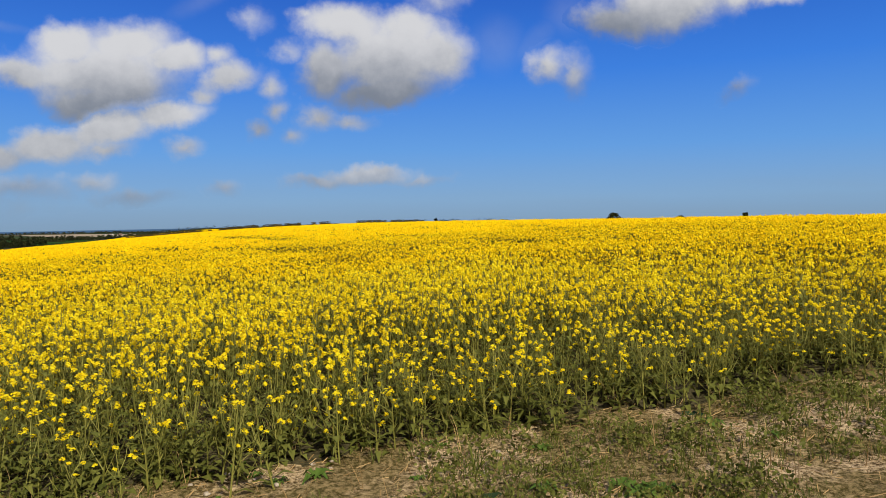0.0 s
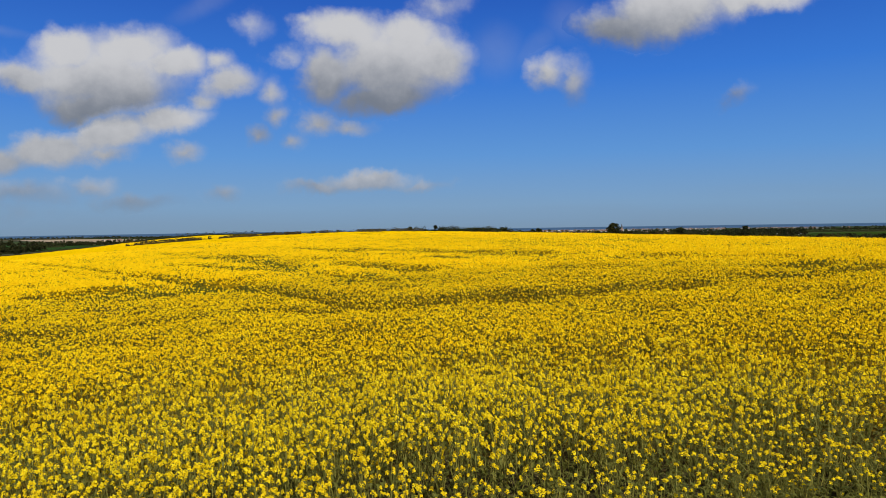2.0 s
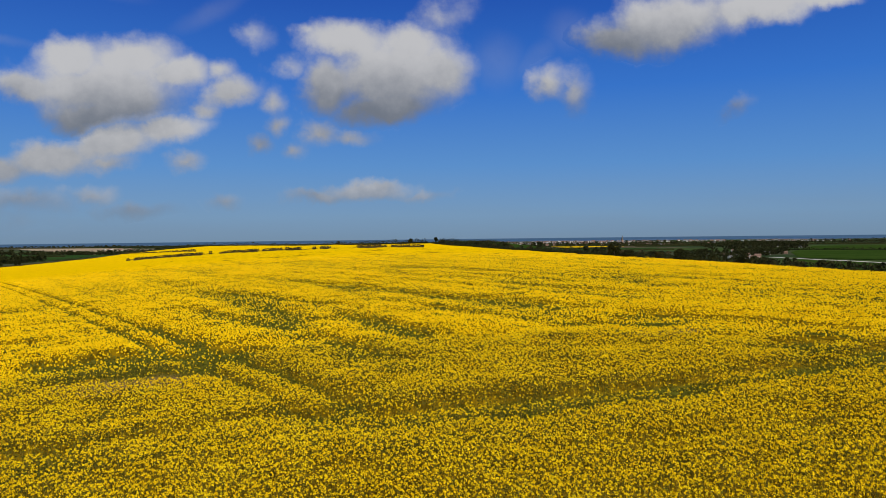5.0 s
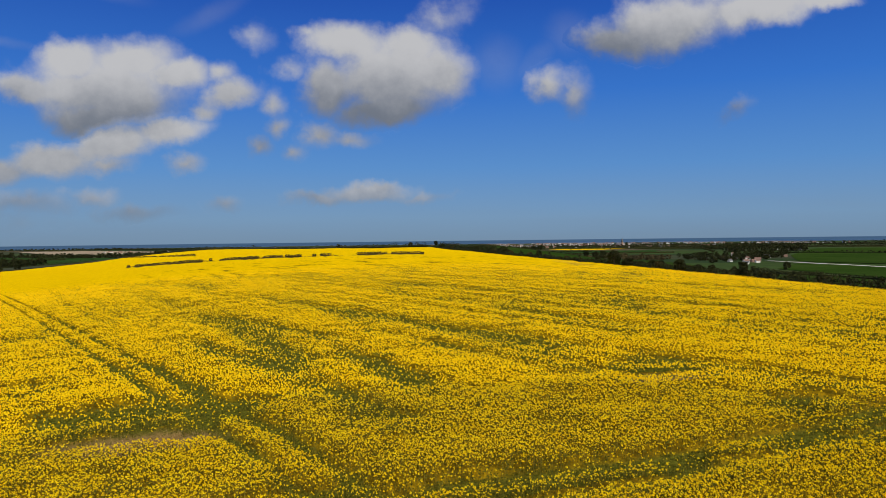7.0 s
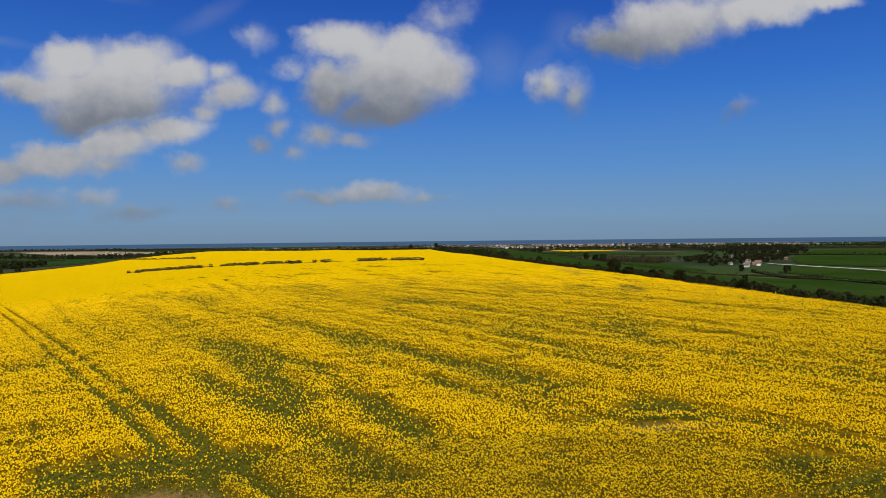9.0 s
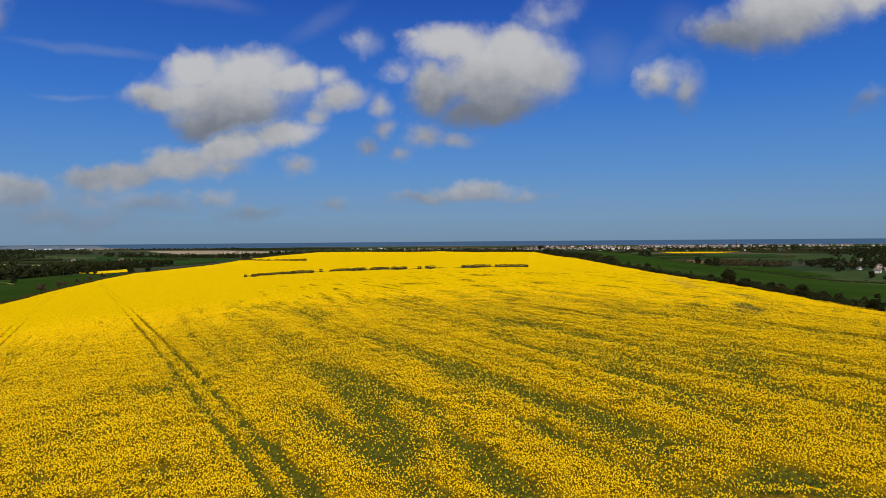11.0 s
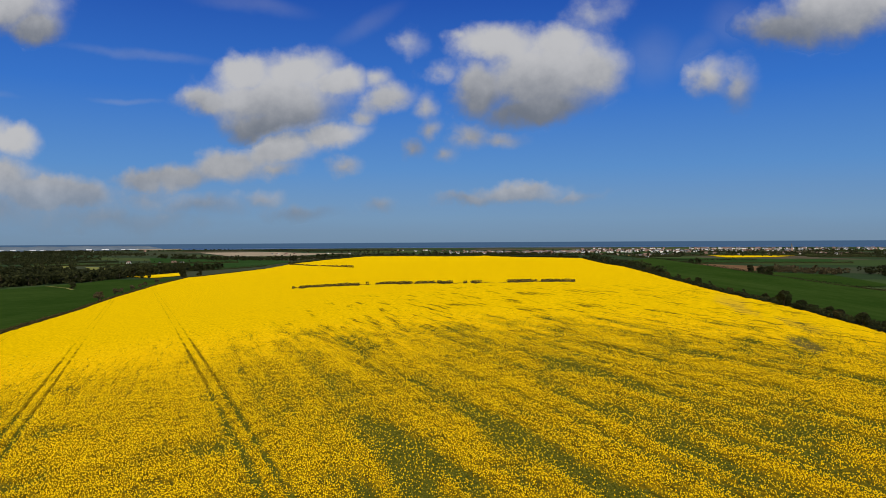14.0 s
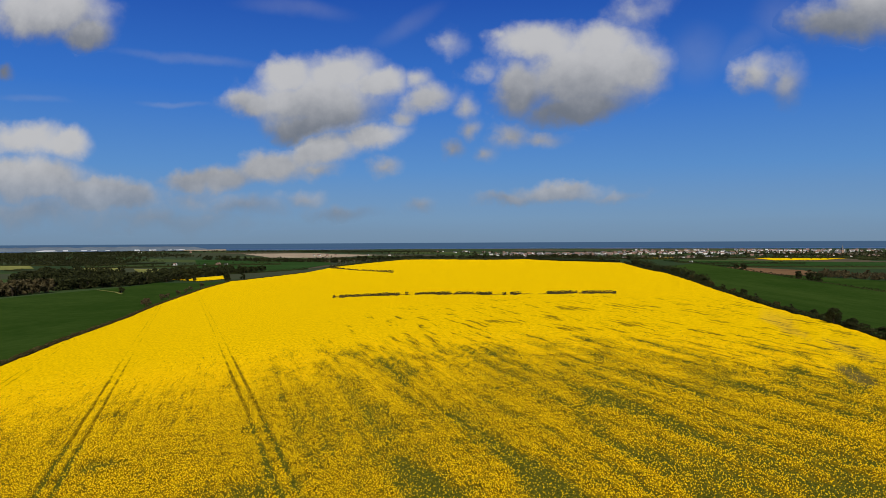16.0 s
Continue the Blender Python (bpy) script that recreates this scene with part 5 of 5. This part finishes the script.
TOWN = [((-520, 2500), (-262, 2120), 16), ((-400, 2300), (-127, 2590), 22), ((-262, 2120), (-60, 2480), 18), ((-120, 2640), (130, 2820), 24), ((130, 2850), (520, 2700), 24), ((520, 2700), (850, 2930), 22),
        ((850, 2900), (1300, 2850), 18), ((1050, 3300), (1500, 3050), 12), ((-900, 2900), (-400, 2800), 12), ((-300, 1950), (320, 2100), 18), ((320, 2150), (950, 2250), 18)]
for (ax, ay), (bx, by), count in TOWN:
    for i in range(int(count * 1.2)):
        t = rnd.random()
        settle_house(int(rnd.integers(0, 4)), ax + (bx - ax) * t + rnd.normal(0, 25), ay + (by - ay) * t + rnd.normal(0, 60), rnd.uniform(0.5, 0.8), "houses of the seaside town")
VILLAGE = [((300, 745), (370, 830), 5), ((340, 850), (440, 960), 6), ((440, 1030), (480, 1100), 4), ((690, 1400), (720, 1470), 5), ((840, 1880), (1010, 2060), 12)]
for (ax, ay), (bx, by), count in VILLAGE:
    for i in range(count):
        t = rnd.random()
        settle_house(int(rnd.integers(0, 4)), ax + (bx - ax) * t + rnd.normal(0, 12), ay + (by - ay) * t + rnd.normal(0, 18), rnd.uniform(0.38, 0.55), "houses of the valley village")
HAMLET = [((-930, 1240), (-800, 1290), 5), ((-700, 1300), (-560, 1250), 0), ((-1900, 1900), (-1500, 2300), 5), ((-1100, 2000), (-700, 2150), 7)]
for (ax, ay), (bx, by), count in HAMLET:
    for i in range(count):
        t = rnd.random()
        settle_house(int(rnd.integers(0, 4)), ax + (bx - ax) * t + rnd.normal(0, 15), ay + (by - ay) * t + rnd.normal(0, 15), rnd.uniform(0.5, 0.7), "scattered houses on the plain")

# the rest of the town, too far off to tell house from house
b = Build()
town_rnd = np.random.default_rng(620)
for x0, x1, y0, y1, count in ((-430, -60, 2230, 2620, 120), (-60, 340, 2420, 2900, 110), (400, 1150, 2950, 3300, 80), (1180, 1500, 2500, 2900, 40), (-60, 900, 3050, 3350, 60)):
    for i in range(count):
        hx, hy, turn = town_rnd.uniform(x0, x1), town_rnd.uniform(y0, y1), town_rnd.uniform(-0.7, 0.7)
        hz, l, d, e = ground_at(hx, hy) - 0.5, town_rnd.uniform(3.5, 7), town_rnd.uniform(2.8, 4), town_rnd.uniform(3.0, 5.2)
        v = np.array([(-l, -d, 0), (l, -d, 0), (l, d, 0), (-l, d, 0), (-l, -d, e), (l, -d, e), (l, d, e), (-l, d, e), (-l, 0, e + d * 0.8), (l, 0, e + d * 0.8)])
        c, q = math.cos(turn), math.sin(turn)
        v = np.stack([v[:, 0] * c - v[:, 1] * q + hx, v[:, 0] * q + v[:, 1] * c + hy, v[:, 2] + hz], 1)
        b.add(v, [(0, 1, 5), (0, 5, 4), (1, 2, 6), (1, 6, 5), (5, 6, 9), (3, 0, 4), (3, 4, 7), (7, 4, 8), (2, 3, 7), (2, 7, 6)], 0 if town_rnd.random() < 0.75 else 1)
        b.add(v[[4, 5, 9, 8, 6, 7]] + (0, 0, 0.05), [(0, 1, 2), (0, 2, 3), (4, 5, 3), (4, 3, 2)], 2 if town_rnd.random() < 0.5 else 3)
tv, tf, tm = b.arrays()
tagged(solid("distant_town", tv, tf, [WALL_WHITE, WALL_BRICK, ROOF_TILE, ROOF_SLATE], tm, smooth=False), "distant rows of small pale houses along the coast", "town", kind="stuff")

# white buildings along the far headland
hall_rnd = np.random.default_rng(610)
for i in range(16):
    bearing = radians(hall_rnd.uniform(-45, -34.6))
    b = Build()
    box(b, -1, 1, -1, 1, 0, 1)
    hall = new("long_white_building")
    part("hall", b, WHITE_FAR, hall)
    b = Build()
    b.add([(-1.05, -1.05, 1), (1.05, -1.05, 1), (1.05, 1.05, 1), (-1.05, 1.05, 1), (-1.05, 0, 1.35), (1.05, 0, 1.35)], [(0, 1, 5), (0, 5, 4), (2, 3, 4), (2, 4, 5), (3, 0, 4), (1, 2, 5)], 0)
    part("roof", b, WHITE_FAR, hall)
    hall.matrix_basis = pose(4690 * math.sin(bearing), 4690 * math.cos(bearing), LOW - 2, 0, 0, -math.degrees(bearing)) @ Matrix.Diagonal((hall_rnd.uniform(8, 26), 8, hall_rnd.uniform(2.5, 5), 1))
    tagged(hall, "long white building on the far shore", "building", "white buildings across the bay")

# church with a spire in the town
church = new("church")
b = Build()
box(b, -11, 9, -4, 4, -1, 7)
part("nave", b, WALL_BRICK, church)
b = Build()
box(b, 9, 14.5, -2.8, 2.8, -1, 15)
part("tower", b, WALL_BRICK, church)
b = Build()
b.add([(8.8, -3, 15), (14.7, -3, 15), (14.7, 3, 15), (8.8, 3, 15), (11.75, 0, 31)], [(0, 1, 4), (1, 2, 4), (2, 3, 4), (3, 0, 4)], 0)
part("spire", b, ROOF_SLATE, church)
b = Build()
b.add([(-11.4, -4.5, 6.8), (9, -4.5, 6.8), (9, 4.5, 6.8), (-11.4, 4.5, 6.8), (-11.4, 0, 11), (9, 0, 11)], [(0, 1, 5), (0, 5, 4), (2, 3, 4), (2, 4, 5), (3, 0, 4), (1, 2, 5)], 0)
part("roof", b, ROOF_SLATE, church)
church.matrix_basis = pose(600, 2420, ground_at(600, 2420), 0, 0, 15)
tagged(church, "brick church with a slim grey spire", "church")

# vans parked by the fields
VAN_WHITE = plain("van_paint", rgb(0.70, 0.70, 0.69), rgb(0.80, 0.80, 0.79), 1.5, 0.35, spec=0.5)
RUBBER = plain("tyre_rubber", rgb(0.015, 0.015, 0.015), rgb(0.03, 0.03, 0.03), 0.3, 0.9)


def van():
    root = new("white_van")
    b = Build()
    side = [(-2.7, 0.45), (2.5, 0.45), (2.65, 1.0), (1.9, 1.25), (1.3, 2.25), (-2.6, 2.4)]
    k = len(side)
    v = [(px, w, pz) for w in (-1.0, 1.0) for px, pz in side]
    tris = []
    for i in range(k):
        j = (i + 1) % k
        tris += [(i, j, j + k), (i, j + k, i + k)]
    for i in range(1, k - 1):
        tris += [(0, i + 1, i), (k, k + i, k + i + 1)]
    b.add(v, tris, 0)
    part("body", b, VAN_WHITE, root)
    b = Build()
    b.add([(1.95, -0.85, 1.28), (1.95, 0.85, 1.28), (1.38, 0.85, 2.18), (1.38, -0.85, 2.18)], [(0, 1, 2), (0, 2, 3)], 0)
    part("windscreen", b, PANE, root)
    for wx in (-1.7, 1.6):
        for wy in (-0.98, 0.98):
            b = Build()
            ang = np.arange(12) * math.pi / 6
            for s in (-0.12, 0.12):
                b.add(np.stack([wx + 0.36 * np.cos(ang), np.full(12, wy + s), 0.36 + 0.36 * np.sin(ang)], 1), [(0, i, i + 1) for i in range(1, 11)], 0)
            tube(b, [(wx, wy - 0.12, 0.36), (wx, wy + 0.12, 0.36)], (0.36, 0.36), 12, 0)
            part("wheel", b, RUBBER, root)
    return tagged(root, "white van parked beside the ploughed field", "van", "parked white vans")


first_van = van()
for i, (vx, vy, turn) in enumerate(((163, 1072, 20), (138, 1123, 60), (60, 858, 110), (17, 1166, 10))):
    m = pose(vx, vy, ground_at(vx, vy) + 0.6, 0, 0, turn)
    ob = first_van if i == 0 else copy_thing(first_van, m)
    ob.matrix_basis = m

# ---- the strip in front of the crop ----
def verge_material():
    m, n, bsdf, out = material("verge_soil_and_straw", 1.0, 0.0)
    where = n.add("NewGeometry").outputs["Position"]
    wide = n.noise(where, 1.3, 4.0, 0.6).outputs["Fac"]
    grit = n.noise(where, 22.0, 5.0, 0.75).outputs["Fac"]
    bits = n.noise(n.vec("MULTIPLY", where, (40, 130, 60)), 1.0, 2.0).outputs["Fac"]
    soil = n.mix(n.ramp(grit, 0.38, 0.64), rgb(0.085, 0.050, 0.018), rgb(0.62, 0.45, 0.24))
    soil = n.mix(n.ramp(bits, 0.58, 0.68), soil, rgb(0.72, 0.55, 0.33))
    moss = n.mix(n.ramp(grit, 0.38, 0.66), rgb(0.07, 0.055, 0.016), rgb(0.32, 0.23, 0.10))
    n.link(n.mix(n.ramp(wide, 0.44, 0.60), moss, soil), bsdf.inputs["Base Color"])
    b = n.add("Bump")
    b.inputs["Strength"].default_value = 1.0
    b.inputs["Distance"].default_value = 0.03
    n.link(grit, b.inputs["Height"])
    n.link(b.outputs[0], bsdf.inputs["Normal"])
    return m


X, Y = np.meshgrid(np.linspace(-9, 14, 210), np.linspace(-7.0, 13, 180))
lump = 0.05 * ripple(X * 1.6, Y * 1.6, 95) + 0.035 * ripple(X * 5, Y * 5, 96) + 0.02 * ripple(X * 14, Y * 14, 97)
Z = ground_z(X, Y) + lump - 0.02
tagged(sheet("verge", X, Y, Z, verge_material()), "rough strip of chalky soil, straw and short grass", "ground", kind="structure")


def verge_z(x, y):
    return ground_z(x, y) + 0.05 * ripple(x * 1.6, y * 1.6, 95) + 0.035 * ripple(x * 5, y * 5, 96) + 0.02 * ripple(x * 14, y * 14, 97) - 0.02


def blades(rnd, count, high, spread, wide):
    b = Build()
    for i in range(count):
        a, r = rnd.random() * 6.283, spread * math.sqrt(rnd.random())
        p = np.array([math.cos(a) * r, math.sin(a) * r, 0])
        o = np.array([math.cos(a + 0.6), math.sin(a + 0.6), 0]) * high * rnd.uniform(0.1, 0.7)
        s = np.array([-math.sin(a), math.cos(a), 0]) * wide
        h = high * rnd.uniform(0.5, 1.1)
        b.add([p - s, p + s, p + o * 0.4 + s * 0.8 + (0, 0, h * 0.6), p + o * 0.4 - s * 0.8 + (0, 0, h * 0.6), p + o + (0, 0, h)], [(0, 1, 2), (0, 2, 3), (3, 2, 4)], 0)
    return b.arrays()


def verge_places(count, seed, over=0.6, low=0.0):
    rnd = np.random.default_rng(seed)
    x = rnd.uniform(-5.5, 8.5, count)
    y = rnd.uniform(2.6, 10.5, count)
    ok = (y < near_edge(x) + over) & (ripple(x * 1.1 + 5, y * 1.1, 98) * 0.7 + 0.3 * ripple(x * 3, y * 3, 99) > low)
    return x[ok], y[ok], rnd


r_tuft = np.random.default_rng(12)
x, y, rnd = verge_places(7000, 701, 0.8, 0.36)
s = 0.6 + 0.8 * rnd.random(len(x))
scatter("short_grass", [blades(r_tuft, 10, 0.060, 0.08, 0.003) for i in range(6)], x, y, verge_z(x, y) - 0.005, s, s, [GRASS], "short tufted grass on the field margin", "grass")
x, y, rnd = verge_places(600, 702, 1.6, 0.30)
s = 0.7 + 0.8 * rnd.random(len(x))
scatter("tall_weeds", [blades(r_tuft, 11, 0.16, 0.06, 0.003) for i in range(5)], x, y, verge_z(x, y) - 0.005, s, s, [GRASS], "taller weeds along the foot of the crop", "weeds")
x, y, rnd = verge_places(11000, 703, 1.2, 0.0)
ln, an = 0.012 + 0.05 * rnd.random(len(x)) ** 2, rnd.random(len(x)) * 6.283
lift = rnd.random(len(x)) * 0.05
z = verge_z(x, y) + 0.008
dx, dy = np.cos(an) * ln, np.sin(an) * ln
wx, wy = -np.sin(an) * 0.002, np.cos(an) * 0.002
V = np.stack([np.stack([x - dx - wx, y - dy - wy, z], 1), np.stack([x - dx + wx, y - dy + wy, z + 0.004], 1),
              np.stack([x + dx + wx, y + dy + wy, z + lift + 0.004], 1), np.stack([x + dx - wx, y + dy - wy, z + lift], 1)], 1).reshape(-1, 3)
tagged(solid("loose_straw", V, np.arange(len(x) * 4).reshape(-1, 4), [STRAW], smooth=False), "loose dry straw and stalks lying on the soil", "straw", kind="stuff")
# dry standing stalks
x, y, rnd = verge_places(420, 704, 1.8, 0.0)
s = 0.5 + 0.9 * rnd.random(len(x))
scatter("dry_stalks", [blades(r_tuft, 4, 0.26, 0.05, 0.002) for i in range(5)], x, y, verge_z(x, y), s, s, [STRAW], "dry standing stalks among the weeds", "weeds")
# small-leaved weeds in clumps
def clump(rnd):
    b = Build()
    p = rnd.normal(0, 1, (40, 3)) * np.array([0.06, 0.06, 0.045]) + np.array([0, 0, 0.05])
    p[:, 2] = np.abs(p[:, 2])
    cards(b, p, 0.015, rnd)
    return b.arrays()


x, y, rnd = verge_places(3000, 706, 1.4, 0.42)
s = 0.5 + 0.9 * rnd.random(len(x))
scatter("small_leaved_weeds", [clump(r_tuft) for i in range(5)], x, y, verge_z(x, y), s, s, [LEAF], "small-leaved weeds in low clumps on the margin", "weeds")
# straw standing in the bare patch of the crop
rnd = np.random.default_rng(705)
x, y = -13.3 + rnd.uniform(-3.2, 3.2, 900), 27.9 + rnd.uniform(-1.6, 1.4, 900)
y += 0.10 * (x + 13.3)
s = 0.8 + 0.7 * rnd.random(len(x))
scatter("flattened_straw", [blades(r_tuft, 8, 0.45, 0.10, 0.006) for i in range(5)], x, y, ground_z(x, y), s, s, [STRAW], "bare patch of dry flattened stalks in the crop", "straw")


# leafy weeds and stones, one by one
def weed(seed):
    rnd = np.random.default_rng(seed)
    root = new("leafy_weed")
    for i in range(11):
        b = Build()
        a = i * 2.4 + rnd.random() * 0.5
        leaf(b, np.array([0, 0, 0.0]), (math.cos(a), math.sin(a)), rnd.uniform(0.10, 0.22), rnd.uniform(0.1, 0.8), 0, rnd)
        part("leaf", b, WEED, root)
    return tagged(root, "low leafy green weed growing on the margin", "weed", "weeds on the margin")


WEED = leafy("weed_leaf", rgb(0.055, 0.10, 0.014), rgb(0.12, 0.19, 0.03), 0.6, 0.3)
weeds = [weed(800 + i) for i in range(3)]
rnd = np.random.default_rng(801)
spots = [(0.92, 4.45, 0.8), (1.06, 4.5, 0.75), (0.8, 4.55, 0.7)] + [(rnd.uniform(-2.6, 6.0), 0, rnd.uniform(0.35, 0.7)) for i in range(22)]
for i, (wx, wy, size) in enumerate(spots):
    wy = wy or near_edge(wx) - abs(rnd.normal(0, 0.8)) + 0.3
    z = float(verge_z(np.array([wx]), np.array([wy]))[0])
    m = pose(wx, wy, z - 0.005, 0, 0, rnd.uniform(0, 360)) @ Matrix.Scale(size, 4)
    ob = weeds[i] if i < 3 else copy_thing(weeds[i % 3], m)
    ob.matrix_basis = m

FLINT = plain("chalky_flint", rgb(0.20, 0.15, 0.10), rgb(0.50, 0.42, 0.31), 0.08, 0.85, 0.004)
stones = []
for k in range(4):
    bm = bmesh.new()
    bmesh.ops.create_icosphere(bm, subdivisions=2, radius=0.03)
    for v in bm.verts:
        q = noise.noise(v.co * 26 + Vector((k * 7.0, 3, 1)))
        v.co = Vector((v.co.x * 1.25, v.co.y * (0.8 + 0.1 * k), v.co.z * 0.62)) * (1 + 0.35 * q)
    mesh = bpy.data.meshes.new("stone")
    bm.to_mesh(mesh)
    bm.free()
    mesh.materials.append(FLINT)
    stones.append(mesh)
rnd = np.random.default_rng(802)
for i in range(40):
    sx = rnd.uniform(-2.4, 6.0)
    sy = near_edge(sx) - abs(rnd.normal(0, 1.0)) + 0.2
    z = float(verge_z(np.array([sx]), np.array([sy]))[0])
    ob = new("stone", stones[i % 4])
    ob.matrix_basis = pose(sx, sy, z + 0.006, 0, 0, rnd.uniform(0, 360)) @ Matrix.Scale(rnd.uniform(0.3, 0.8), 4)
    tagged(ob, "pale chalky flint lying on the soil", "stone", "stones on the margin")
